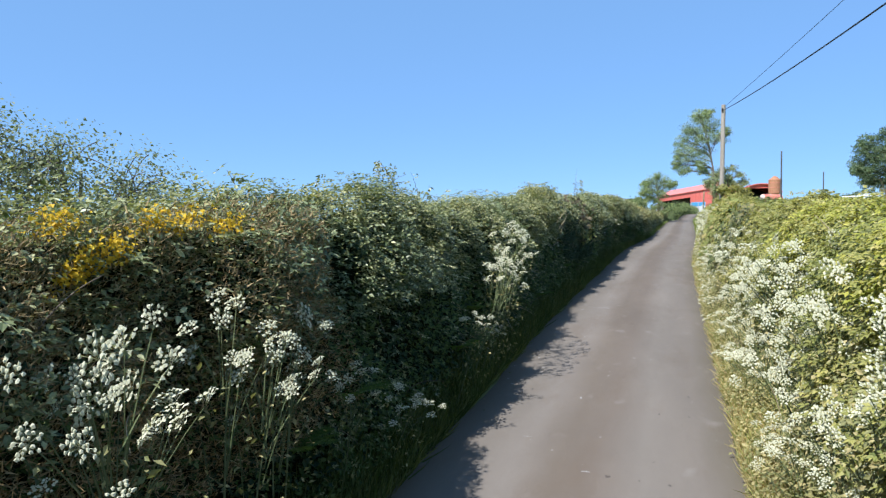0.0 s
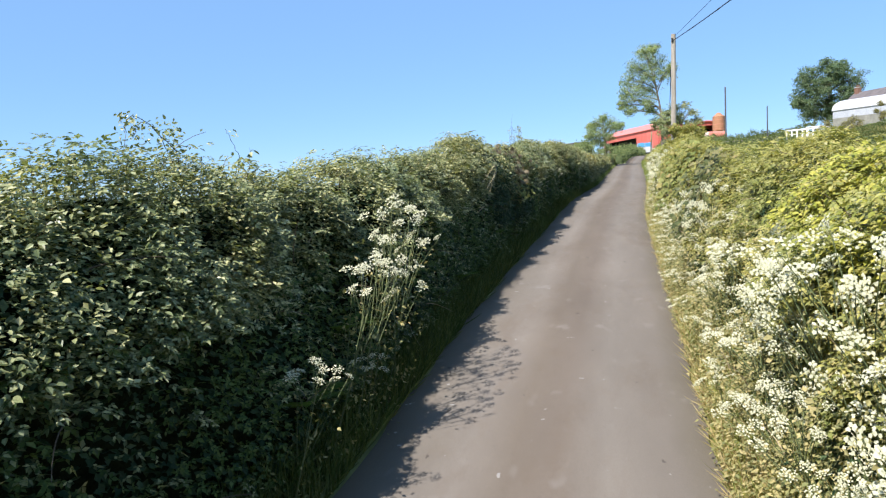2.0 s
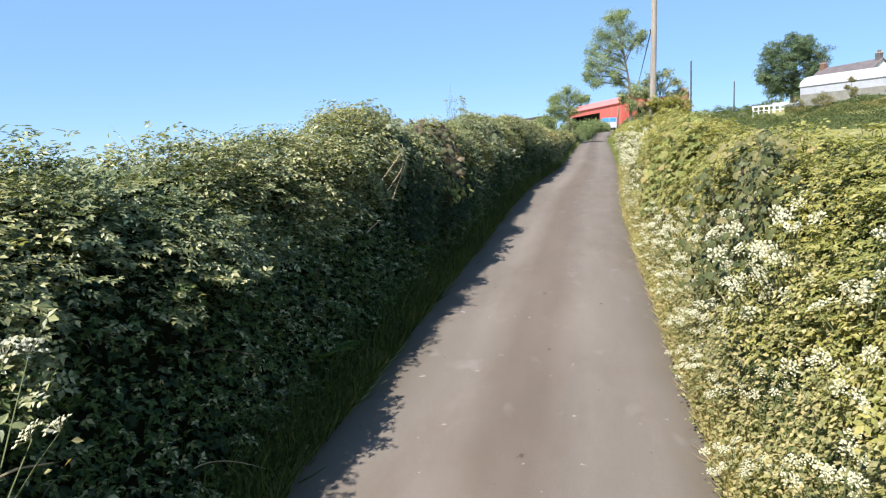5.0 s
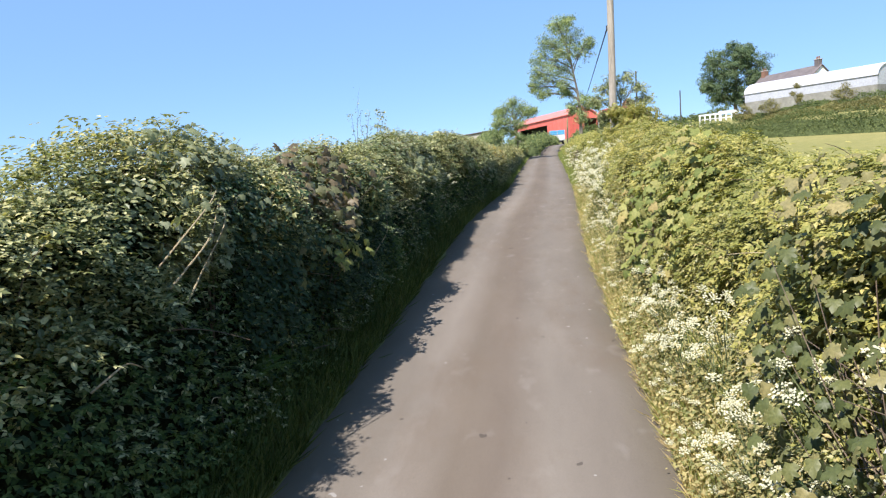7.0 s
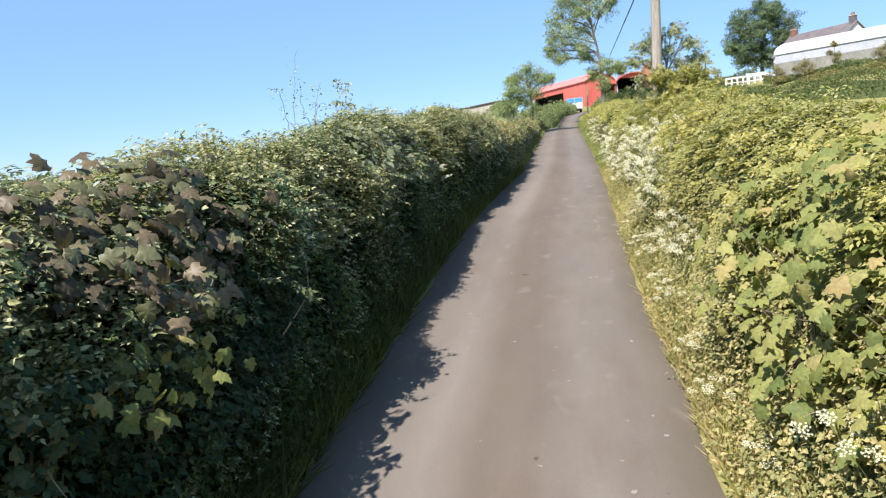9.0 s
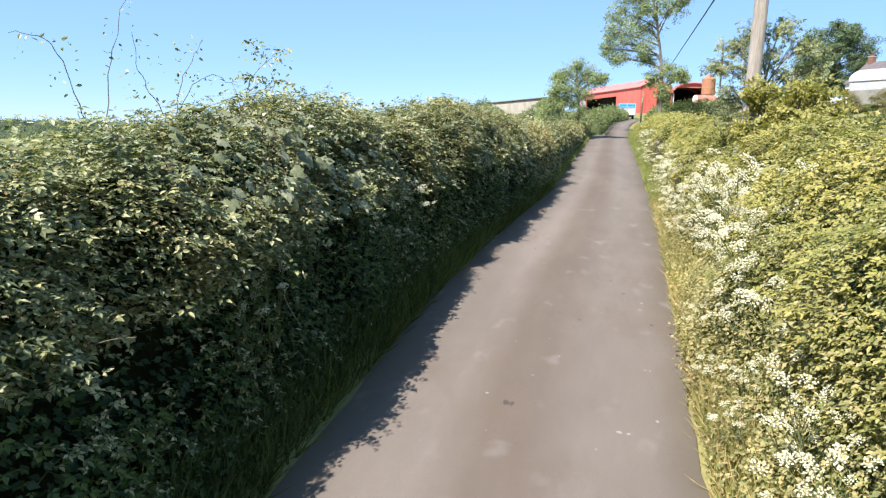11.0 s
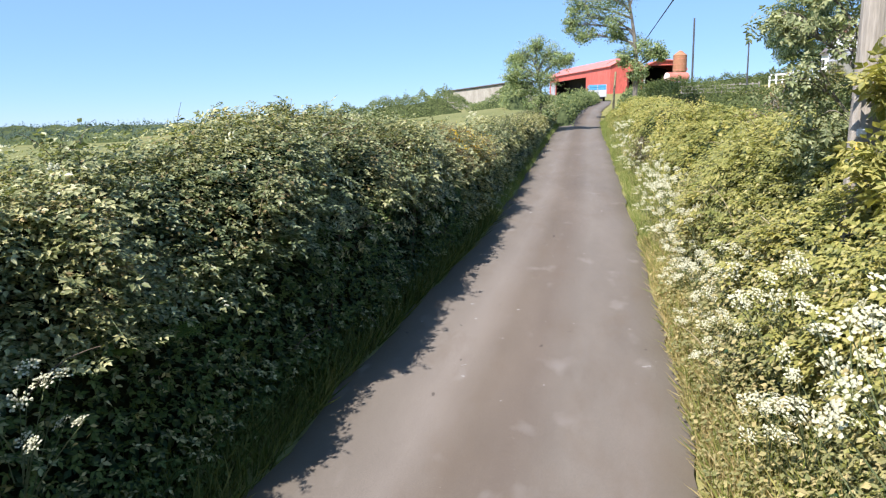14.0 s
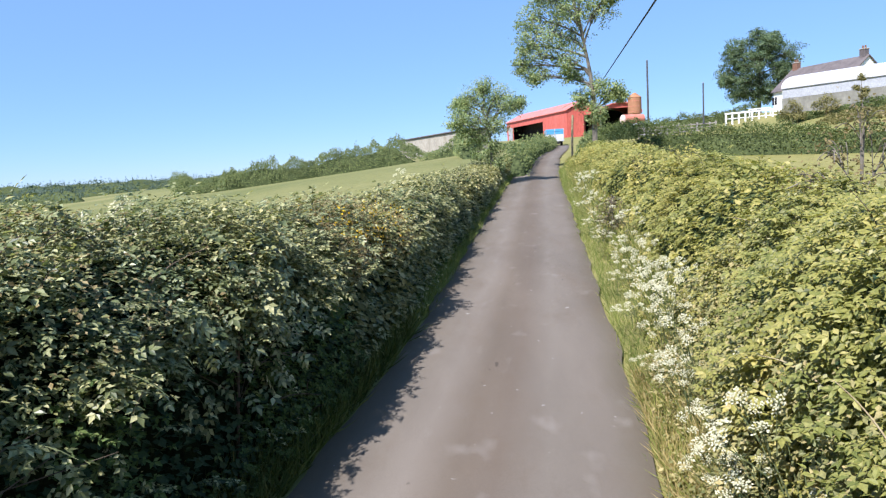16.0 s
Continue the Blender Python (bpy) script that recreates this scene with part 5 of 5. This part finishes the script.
def far_hedge(label, pts, height, width, count, size, mat, seed, name="field_hedge", lumps=0.5):
    """A hedge across the fields: leaf clumps along a line, with an uneven top."""
    r = np.random.default_rng(seed)
    pts = np.asarray(pts, float)
    d = np.r_[0, np.cumsum(np.hypot(*np.diff(pts, axis=0).T))]
    u = r.uniform(0, d[-1], count)
    x, y = np.interp(u, d, pts[:, 0]), np.interp(u, d, pts[:, 1])
    wave = 1 + lumps * vnoise(np.stack([u * 0.35, 0 * u, 0 * u], -1), seed) + 0.5 * lumps * vnoise(np.stack([u * 1.1, 0 * u, 0 * u], -1), seed + 1)
    turn = r.uniform(0, math.pi, count)
    deep = 1 - np.minimum(r.exponential(0.08, count), 0.4)
    v = np.sin(turn) ** 0.55 * deep * (1 + r.normal(0, 0.07, count) + 0.22 * vnoise(np.stack([u * 2.3, turn * 1.5, 0 * u], -1), seed + 2))
    across_ = width * 0.55 * np.cos(turn) * deep
    nx_, ny_ = np.interp(u, d[:-1] + 0.01, -np.diff(pts[:, 1]) / np.diff(d)), np.interp(u, d[:-1] + 0.01, np.diff(pts[:, 0]) / np.diff(d))
    x, y = x + nx_ * across_, y + ny_ * across_
    p = np.stack([x, y, ground_z(x, y) + v * height * wave], -1)
    e = thing(name, label, "hedge", (float(pts[0, 0]), float(pts[0, 1]), float(ground_z(pts[0, 0], pts[0, 1]))), kind="stuff")
    part("leaf_layer", Pile().add(*scatter(p, np.stack([0.6 * nx_, 0.6 * ny_ - 0.4, 0.5 + 0 * x], -1) + r.normal(0, 0.5, (count, 3)), r.normal(0, 1, (count, 3)), r.uniform(*size, count), KITE)), e, "", mat, "stuff", True)
    # the shaded inside, as a sheet of darker colour
    s = np.linspace(0, d[-1], 60)
    cx, cy = np.interp(s, d, pts[:, 0]), np.interp(s, d, pts[:, 1])
    cz = ground_z(cx, cy)
    hh = np.clip(np.minimum(s, d[-1] - s) / 2.5, 0, 1) * height * 0.82 * (1 + lumps * vnoise(np.stack([s * 0.35, 0 * s, 0 * s], -1), seed))
    mx_, my_ = np.interp(s, d[:-1] + 0.01, -np.diff(pts[:, 1]) / np.diff(d)), np.interp(s, d[:-1] + 0.01, np.diff(pts[:, 0]) / np.diff(d))
    w = width * 0.42
    rows_ = [np.stack([cx + mx_ * w * o, cy + my_ * w * o, ground_z(cx + mx_ * w * o, cy + my_ * w * o) + hh * h - 0.15], -1) for o, h in ((-1, 0), (-0.9, 0.7), (0, 1), (0.9, 0.7), (1, 0))]
    V_ = np.stack(rows_, 1).reshape(-1, 3)
    I_ = (np.arange(59)[:, None] * 5 + np.arange(4)[None]).ravel()
    part("stems", mesh_from("stems", V_, np.stack([I_, I_ + 1, I_ + 6, I_ + 5], -1), (M_FARCORE,), True), e, "", None, "stuff", True)
    return e


far_hedge("bushy hedge along the far side of the pasture", [(-9, 97), (-12, 98), (-29, 99), (-41, 110)], 2.0, 1.6, 32000, (0.08, 0.18), M_FARHEDGE, 171)
far_hedge("low bushes along the near end of the shed", [(-2.2, 72), (-4.5, 92), (-9, 97)], 1.25, 1.3, 5000, (0.12, 0.24), M_FARHEDGE, 170)
far_hedge("low clipped hedge across the field", [(4.5, 66), (8, 64), (15, 60), (30, 52), (40, 48)], 1.2, 1.2, 50000, (0.05, 0.12), M_FARHEDGE, 172, lumps=0.2)
far_hedge("green hedge on the farm skyline", [(11, 124), (18, 124), (24, 124), (31, 122)], 1.9, 2.0, 9000, (0.11, 0.24), M_FARHEDGE, 173, lumps=0.25)
far_hedge("garden hedge in front of the pale shed", [(24.3, 97), (30.5, 95), (36, 88), (50, 77)], 0.8, 2.0, 16000, (0.09, 0.2), M_FARHEDGE, 174)
far_hedge("rough bushes on the bank below the block wall", [(25.0, 89), (28, 86.5), (35, 80), (46, 71)], 0.75, 4.0, 20000, (0.09, 0.2), M_SCRUB, 178, lumps=0.45)
far_hedge("hedge at the bend of the lane", [(0.4, 57), (1.0, 66), (2.4, 80), (4.0, 100)], 1.05, 1.0, 7000, (0.08, 0.16), M_FARHEDGE, 175, lumps=0.2)
far_hedge("hedge at the bend of the lane", [(3.4, 58), (4.2, 66), (6.0, 80), (8.6, 100)], 0.95, 1.0, 7000, (0.08, 0.16), M_FARHEDGE, 176, lumps=0.2)
for k, (pts, h, c) in enumerate((([(-75, 142), (-130, 180), (-220, 230)], 2.6, 4000), ([(-130, 250), (-200, 300), (-380, 340)], 4, 4000), ([(-150, 420), (-320, 480), (-600, 520)], 7, 5000),
                                 ([(-200, 700), (-700, 800), (-1200, 700)], 10, 6000), ([(-300, 1300), (-1100, 1250), (-1700, 900)], 14, 6000), ([(-700, 1900), (-1500, 1800), (-2300, 1200)], 18, 6000), ([(60, 30), (110, 60), (140, 100)], 4, 3000))):
    far_hedge("far line of hedgerow trees across the valley", pts, h, h * 0.9, c, (h * 0.12, h * 0.24), M_WOOD_FAR, 180 + k, "far_treeline")

# ================= farm =================


def oblong(bm, m):
    bmesh.ops.transform(bm, matrix=m, verts=bm.verts)
    return bm


def arch_outline(x0, x1, spring, apex, lift=0.0, n=14):
    c, hw = (x0 + x1) / 2, (x1 - x0) / 2
    return [(c - hw * math.cos(math.pi * k / n), spring + lift + (apex - spring) * math.sin(math.pi * k / n)) for k in range(n + 1)]


def shell_arch(x0, x1, spring, apex, y0, y1, t=0.18):
    outer, inner = arch_outline(x0, x1, spring, apex), arch_outline(x0 + t, x1 - t, spring, apex - t)
    return prism(outer + inner[::-1], y0, y1)


def hay_barn():
    g = float(ground_z(15, 176))
    e = thing("hay_barn", "twin-bay red hay barn with rounded tin roofs and open dark fronts", "barn", (15.8, 174, g))
    o = -15.8
    for x0, x1, apex, spring in ((9.2, 17.2, 15.6, 13.1), (17.3, 25.5, 15.1, 12.9)):
        part("roof", shell_arch(x0 + o - 0.2, x1 + o + 0.2, spring - g, apex - g, -0.5, 20), e, "rounded red tin roof", M_REDROOF)
        # back wall coloured near-black for the shade behind the open front
        part("back_wall", prism([(x0 + o, 0)] + arch_outline(x0 + o, x1 + o, spring - g, apex - g - 0.2) + [(x1 + o, 0)], 19.5, 19.8), e, "", M_DARK)
        for k in range(3):
            part("post", boxed(x0 + o + 0.05, x0 + o + 0.3, k * 9, k * 9 + 0.25, 0, spring - g, bevel=0.02), e, "", M_GREYSHEET)
        part("side_wall", boxed(x1 + o - 0.2, x1 + o - 0.02, 0.3, 19.5, 0, spring - g), e, "red sheeted side", M_RED)
    part("cable_bracket", boxed(13.1 + o, 13.3 + o, -0.3, -0.1, 12.85 - g, 13.1 - g, bevel=0.02), e, "", M_GREYSHEET)
    part("gable", prism(arch_outline(9.2 + o, 17.2 + o, 13.0 - g, 15.45 - g), -0.1, 0.05), e, "red sheeted gable top", M_RED)
    part("front_wall", boxed(9.2 + o, 14.4 + o, -0.12, 0.04, 0, 13.0 - g), e, "red sheeted front wall", M_RED)
    part("gable", prism(arch_outline(17.5 + o, 25.3 + o, 14.0 - g, 14.95 - g), 0.0, 0.12), e, "red sheeted gable top", M_RED)


hay_barn()


def side_barn():
    a, b = Vector((10.4, 169.0)), Vector((-1.78, 202))
    g = float(ground_z(3, 192))
    ang = math.degrees(math.atan2(b.y - a.y, b.x - a.x))
    e = thing("cattle_shed", "long red sheeted lean-to shed with a dark doorway", "barn", (a.x, a.y, g))
    L = (b - a).length
    m = pose(0, 0, 0, 0, 0, ang)
    # along x from the near corner; the inside is at -y
    eave, ridge, deep = 14.0 - g, 15.75 - g, 3.6
    foot = float(ground_z(10.4, 169)) - g - 0.5
    for x0, x1 in ((0, L * 0.35), (L * 0.88, L)):
        part("wall", oblong(boxed(x0, x1, -0.15, 0, foot, eave), m), e, "", M_RED)
    part("wall", oblong(boxed(L * 0.35, L * 0.88, -0.15, 0, 12.5 - g, eave), m), e, "", M_RED)
    # near-black back and far end make the shade seen through the doorway
    part("back_wall", oblong(boxed(0.2, L, -deep - 0.15, -deep, foot, ridge - 0.3), m), e, "", M_DARK)
    part("end_wall", oblong(boxed(L - 0.15, L, -deep, -0.15, 0, eave), m), e, "", M_DARK)

    def sloped(x0, x1, outline):
        bm = bmesh.new()
        va, vb = [bm.verts.new((x0, y, z)) for y, z in outline], [bm.verts.new((x1, y, z)) for y, z in outline]
        bm.faces.new(va), bm.faces.new(vb[::-1])
        n = len(outline)
        for k in range(n):
            bm.faces.new((va[k], vb[k], vb[(k + 1) % n], va[(k + 1) % n]))
        return oblong(bm, m)
    part("end_wall", sloped(0.0, 0.15, [(-0.16, foot), (-0.16, eave - 0.28), (-deep, ridge - 0.2), (-deep, foot)]), e, "", M_RED)
    part("roof", sloped(-0.3, L + 0.3, [(0.3, eave - 0.1), (-deep, ridge), (-deep, ridge - 0.15), (0.3, eave - 0.25)]), e, "light red tin roof", M_REDROOF)
    part("pillar", oblong(boxed(L * 0.88, L * 0.95, 0.05, 0.3, 0, 3.4), m), e, "pale concrete pier", M_GREYSHEET)


side_barn()


def low_shed():
    a, b = Vector((-4.9, 110.0)), Vector((-16.6, 131.5))
    g = 5.3
    ang = math.degrees(math.atan2(b.y - a.y, b.x - a.x))
    L = (b - a).length
    m = pose(0, 0, 0, 0, 0, ang)
    e = thing("long_shed", "long low farm shed of weathered tan concrete panels", "shed", (a.x, a.y, g))
    n = 7
    for k in range(n):
        part("wall_panel", oblong(boxed(k * L / n + 0.03, (k + 1) * L / n - 0.03, 0.0, 0.16, 0, 3.05, bevel=0.02), m), e, "", M_CONCRETE)
    for k in range(n + 1):
        part("post", oblong(boxed(k * L / n - 0.1, k * L / n + 0.1, -0.12, 0.05, 0, 3.1, bevel=0.02), m), e, "", M_RAIL)
    part("end_wall", oblong(boxed(-0.14, 0.0, -2.4, 0.0, 0, 3.0), m), e, "", M_CONCRETE)
    part("roof", oblong(boxed(-0.3, L + 0.3, -2.6, 0.35, 3.1, 3.24, bevel=0.02), m), e, "thin dark roof edge", M_SLATE)


low_shed()


def silo():
    g = float(ground_z(23.3, 168))
    e = thing("feed_silo", "orange painted metal feed silo with a conical top", "silo", (23.25, 168, g))
    part("body", drum((0, 0, 1), (0, 0, 12.3 - g), 1.28, 3.0, 24), e, "", M_ORANGE)
    part("lid", drum((0, 0, 1), (0, 0, 15.3 - g), 1.32, 0.9, 24, 0.25), e, "", M_ORANGE)
    part("hopper", drum((0, 0, -1), (0, 0, 12.3 - g), 1.28, 1.6, 24, 0.3), e, "", M_ORANGE)
    for k in range(4):
        a = math.pi / 4 + k * math.pi / 2
        part("leg", drum((0, 0, 1), (1.2 * math.cos(a), 1.2 * math.sin(a), 0), 0.07, 12.6 - g, 8), e, "", M_GREYSHEET)
    for z in (12.6, 13.6, 14.6):
        part("band", drum((0, 0, 1), (0, 0, z - g), 1.31, 0.06, 24), e, "", M_PINK)


silo()


def wheel(parent, p, r, w):
    t = part("wheel", drum((1, 0, 0), p, r, w, 18), parent, "", M_RUBBER)
    part("rim", drum((1, 0, 0), (p[0] - 0.02, p[1], p[2]), r * 0.55, w + 0.04, 14), t, "", M_TRAILER)


def tanker():
    g = float(ground_z(21.5, 160))
    e = thing("slurry_tanker", "faded red slurry tanker with a pale round end", "tanker", (21.6, 160, g))
    d = Vector((0.9, 0.45, 0)).normalized()
    p = Vector((-1.9, -0.6, 10.9 - g))
    part("tank", drum(d, p, 0.85, 4.2, 22), e, "", M_PINK)
    part("tank_end", drum(-d, p, 0.84, 0.35, 22, 0.45), e, "pale domed end", M_TANKEND)
    part("frame", boxed(-1.6, 1.9, -0.3, 0.3, 0.75, 10.1 - g, bevel=0.03), e, "", M_GREYSHEET)
    for x in (-0.6, 0.6):
        wheel(e, (x, -0.9, 0.55), 0.55, 0.4)
        wheel(e, (x, 0.6, 0.55), 0.55, 0.4)


tanker()


def trailer():
    g = float(ground_z(5, 112))
    e = thing("cattle_trailer", "pale metal cattle trailer with blue upper boards", "trailer", (4.95, 112, g))
    part("body", boxed(-1.02, 1.02, 0, 4.2, 0.55, 1.35, bevel=0.03), e, "", M_TRAILER)
    for k in range(2):
        part("board", boxed(-1.03, 1.03, -0.01, 4.21, 1.38 + k * 0.32, 1.66 + k * 0.32, bevel=0.02), e, "blue board", M_BLUE)
    for x in (-1.0, 0.0, 1.0):
        part("post", boxed(x - 0.04, x + 0.04, -0.06, 0.0, 0.5, 2.0, bevel=0.01), e, "", M_GREYSHEET)
    wheel(e, (-0.95, 1.6, 0.36), 0.36, 0.24)
    wheel(e, (0.7, 1.6, 0.36), 0.36, 0.24)
    part("tailboard", boxed(-0.5, 0.6, -0.05, -0.005, 0.25, 0.52, bevel=0.01), e, "", M_RUBBER)


trailer()


def polytunnel():
    a, b = Vector((41.5, 100.0)), Vector((31.1, 114.6))
    g = 8.1
    L = (b - a).length
    ang = math.degrees(math.atan2(b.y - a.y, b.x - a.x))
    m = pose(0, 0, 0, 0, 0, ang)
    e = thing("white_shed", "long white curved-roof shed on a grey block wall", "shed", (a.x, a.y, g))
    w = 6.0
    part("block_wall", oblong(boxed(0, L, -0.2, 0.0, -1.2, 1.75), m), e, "grey block wall", M_BLOCK)
    part("block_wall", oblong(boxed(-0.02, 0.2, -w, -0.2, -1.2, 1.75), m), e, "grey block wall", M_BLOCK)
    part("side_sheet", oblong(boxed(0.0, L, -0.14, -0.03, 1.76, 2.85), m), e, "pale sheeted side", M_OFFWHITE)
    part("gutter", oblong(boxed(-0.05, L + 0.05, -0.02, 0.10, 2.82, 2.92, bevel=0.02), m), e, "", M_GREYSHEET)
    arc = [(-w / 2 + (w / 2 + 0.05) * math.cos(math.pi * k / 16), 2.9 + 1.5 * math.sin(math.pi * k / 16)) for k in range(17)]
    inn = [(-w / 2 + (w / 2 - 0.05) * math.cos(math.pi * k / 16), 2.9 + 1.4 * math.sin(math.pi * k / 16)) for k in range(17)]
    bm = bmesh.new()
    ring = arc + inn[::-1]
    va, vb = [bm.verts.new((-0.1, y, z)) for y, z in ring], [bm.verts.new((L + 0.1, y, z)) for y, z in ring]
    n = len(ring)
    bm.faces.new(va), bm.faces.new(vb[::-1])
    for k in range(n):
        bm.faces.new((va[k], vb[k], vb[(k + 1) % n], va[(k + 1) % n]))
    part("roof", oblong(bm, m), e, "curved white sheet roof", M_WHITESHEET)
    for x, nm in ((0.0, "end_sheet"), (L - 0.1, "end_sheet")):
        bm = bmesh.new()
        ring = [(0, 1.76)] + [(y, z) for y, z in inn] + [(-w, 1.76)]
        va, vb = [bm.verts.new((x, y, z)) for y, z in ring], [bm.verts.new((x + 0.08, y, z)) for y, z in ring]
        n = len(ring)
        bm.faces.new(va), bm.faces.new(vb[::-1])
        for k in range(n):
            bm.faces.new((va[k], vb[k], vb[(k + 1) % n], va[(k + 1) % n]))
        part(nm, oblong(bm, m), e, "end sheet greyed for its shaded side", M_GREYEND)


polytunnel()


def farmhouse():
    a, b = Vector((46.5, 127.6)), Vector((41.6, 139.5))
    g = 8.6
    L = (b - a).length
    ang = math.degrees(math.atan2(b.y - a.y, b.x - a.x))
    m = pose(0, 0, 0, 0, 0, ang)
    e = thing("farmhouse", "white farmhouse with a dark slate roof and two chimneys", "house", (a.x, a.y, g))
    eave, ridge, hw = 12.6 - g, 15.65 - g, 3.5
    part("wall", oblong(boxed(0.0, L, -hw, hw, -1.0, eave), m), e, "", M_WHITE)
    for x in (-0.0, L - 0.25):
        bm = bmesh.new()
        ring = [(-hw, eave), (0, ridge - 0.1), (hw, eave)]
        va, vb = [bm.verts.new((x, y, z)) for y, z in ring], [bm.verts.new((x + 0.25, y, z)) for y, z in ring]
        bm.faces.new(va), bm.faces.new(vb[::-1])
        for k in range(3):
            bm.faces.new((va[k], vb[k], vb[(k + 1) % 3], va[(k + 1) % 3]))
        part("gable", oblong(bm, m), e, "white gable end", M_WHITE)
    for sg in (1, -1):
        bm = bmesh.new()
        ring = [(sg * (hw + 0.3), eave - 0.2), (0, ridge), (0, ridge - 0.14), (sg * (hw + 0.3), eave - 0.34)]
        va, vb = [bm.verts.new((-0.2, y, z)) for y, z in ring], [bm.verts.new((L + 0.2, y, z)) for y, z in ring]
        bm.faces.new(va), bm.faces.new(vb[::-1])
        for k in range(4):
            bm.faces.new((va[k], vb[k], vb[(k + 1) % 4], va[(k + 1) % 4]))
        part("roof", oblong(bm, m), e, "dark slate roof slope", M_SLATE)
    for x, mat in ((0.2, M_SLATE), (L - 1.1, M_BRICK)):
        c = part("chimney", oblong(boxed(x, x + 0.9, -0.35, 0.35, ridge - 0.6, ridge + 0.75, bevel=0.03), m), e, "", mat)
        part("cap", oblong(boxed(x - 0.06, x + 0.96, -0.41, 0.41, ridge + 0.75, ridge + 0.87, bevel=0.02), m), c, "", M_CONCRETE)
        for k in (0.25, 0.65):
            part("pot", oblong(drum((0, 0, 1), (x + k, 0, ridge + 0.87), 0.12, 0.4, 10), m), c, "", M_BRICK)
    for x in (2.0, 5.4, 8.8, 12.2):
        w = part("window", oblong(boxed(x, x + 0.9, hw, hw + 0.03, 1.9, 3.0), m), e, "dark window", M_DARK)
        part("frame", oblong(boxed(x + 0.42, x + 0.48, hw + 0.03, hw + 0.05, 1.9, 3.0), m), w, "", M_WHITE)


farmhouse()


def white_fence():
    a, b = Vector((25.6, 117.2)), Vector((30.3, 113.0))
    g = 6.95
    L = (b - a).length
    m = pose(0, 0, 0, 0, 0, math.degrees(math.atan2(b.y - a.y, b.x - a.x)))
    e = thing("white_fence", "white painted railing with square posts", "fence", (a.x, a.y, g))
    for k in range(9):
        x = k * L / 8
        part("post", oblong(boxed(x - 0.09, x + 0.09, -0.07, 0.07, -0.4, 1.7, bevel=0.015), m), e, "", M_WHITE)
    for z in (1.05, 1.62):
        part("rail", oblong(boxed(-0.1, L + 0.1, -0.12, -0.075, z, z + (0.2 if z > 1.5 else 0.1), bevel=0.01), m), e, "", M_WHITE)
    part("rail", oblong(boxed(2.0, 4.6, 1.6, 1.72, 2.0, 2.12, bevel=0.01), m), e, "", M_WHITE)
    for x in (2.05, 4.5):
        part("post", oblong(boxed(x, x + 0.12, 1.6, 1.72, -0.4, 2.0, bevel=0.01), m), e, "", M_WHITE)


white_fence()


def rail_fence():
    e = thing("yard_fence", "grey wooden post and rail fence by the farmyard", "fence", (15.8, 120, float(ground_z(15.8, 120))))
    n, g = 14, float(ground_z(15.8, 120))
    for k in range(n):
        x, y = 15.8 + 8.3 * k / (n - 1), 120 - 4 * k / (n - 1)
        part("post", boxed(x - 15.88, x - 15.72, y - 120.08, y - 119.92, -0.4, 1.45 + 0.08 * math.sin(k * 2.1), bevel=0.02), e, "", M_RAIL)
    m = pose(0, 0, 0, 0, 0, math.degrees(math.atan2(-4, 8.3)))
    for z in (0.45, 0.85, 1.22):
        part("rail", oblong(boxed(0, 9.2, -0.14, -0.09, z, z + 0.12, bevel=0.01), m), e, "", M_RAIL)


rail_fence()


def post_pole(x, y, top, r, label):
    g = float(ground_z(x, y))
    e = thing("farm_pole", label, "utility pole", (x, y, g))
    part("shaft", drum((0, 0, 1), (0, 0, -0.3), r, top - g + 0.3, 12, r * 0.75), e, "", M_DARKPOLE)
    part("cap", drum((0, 0, 1), (0, 0, top - g), r * 0.8, 0.05, 12), e, "", M_GREYSHEET)


post_pole(19.75, 135, 17.9, 0.16, "dark wooden pole beside the farmyard")
post_pole(22.7, 116, 12.4, 0.11, "thin dark pole behind the field hedge")
e = thing("gate_post", "pale leaning wooden post beside the lane", "post", (3.2, 64, float(ground_z(3.2, 64))))
part("shaft", Pile().add(*tube(np.array([(0, 0, -0.2), (0.04, 0, 1.2), (0.1, 0, 2.25)]), [0.06, 0.055, 0.05], 8)), e, "", M_STRAW)
part("staple", drum((0, -1, 0), (0.04, -0.05, 1.3), 0.02, 0.03, 8), e, "", M_GREYSHEET)
for k, (x, y, h, w) in enumerate(((25.0, 95, 2.2, 1.3), (27.8, 95, 2.0, 1.2), (30.7, 95, 3.6, 0.7), (34, 91, 2.4, 1.4))):
    tree("garden_shrub", "bushy green shrub in front of the block wall", (x, y, float(ground_z(x, y))), [(0, 0, -0.1), (0, 0, h * 0.4), (0, 0, h * 0.75)],
         [(0, 0, h * 0.75, w * 0.5), (-w * 0.5, 0, h * 0.5, w * 0.5), (w * 0.5, 0.1, h * 0.45, w * 0.5), (0.1, -0.2, h * 0.3, w * 0.6)], M_SCRUB, 190 + k, (0.07, 0.14), 30, 24, 0.05, "shrub")
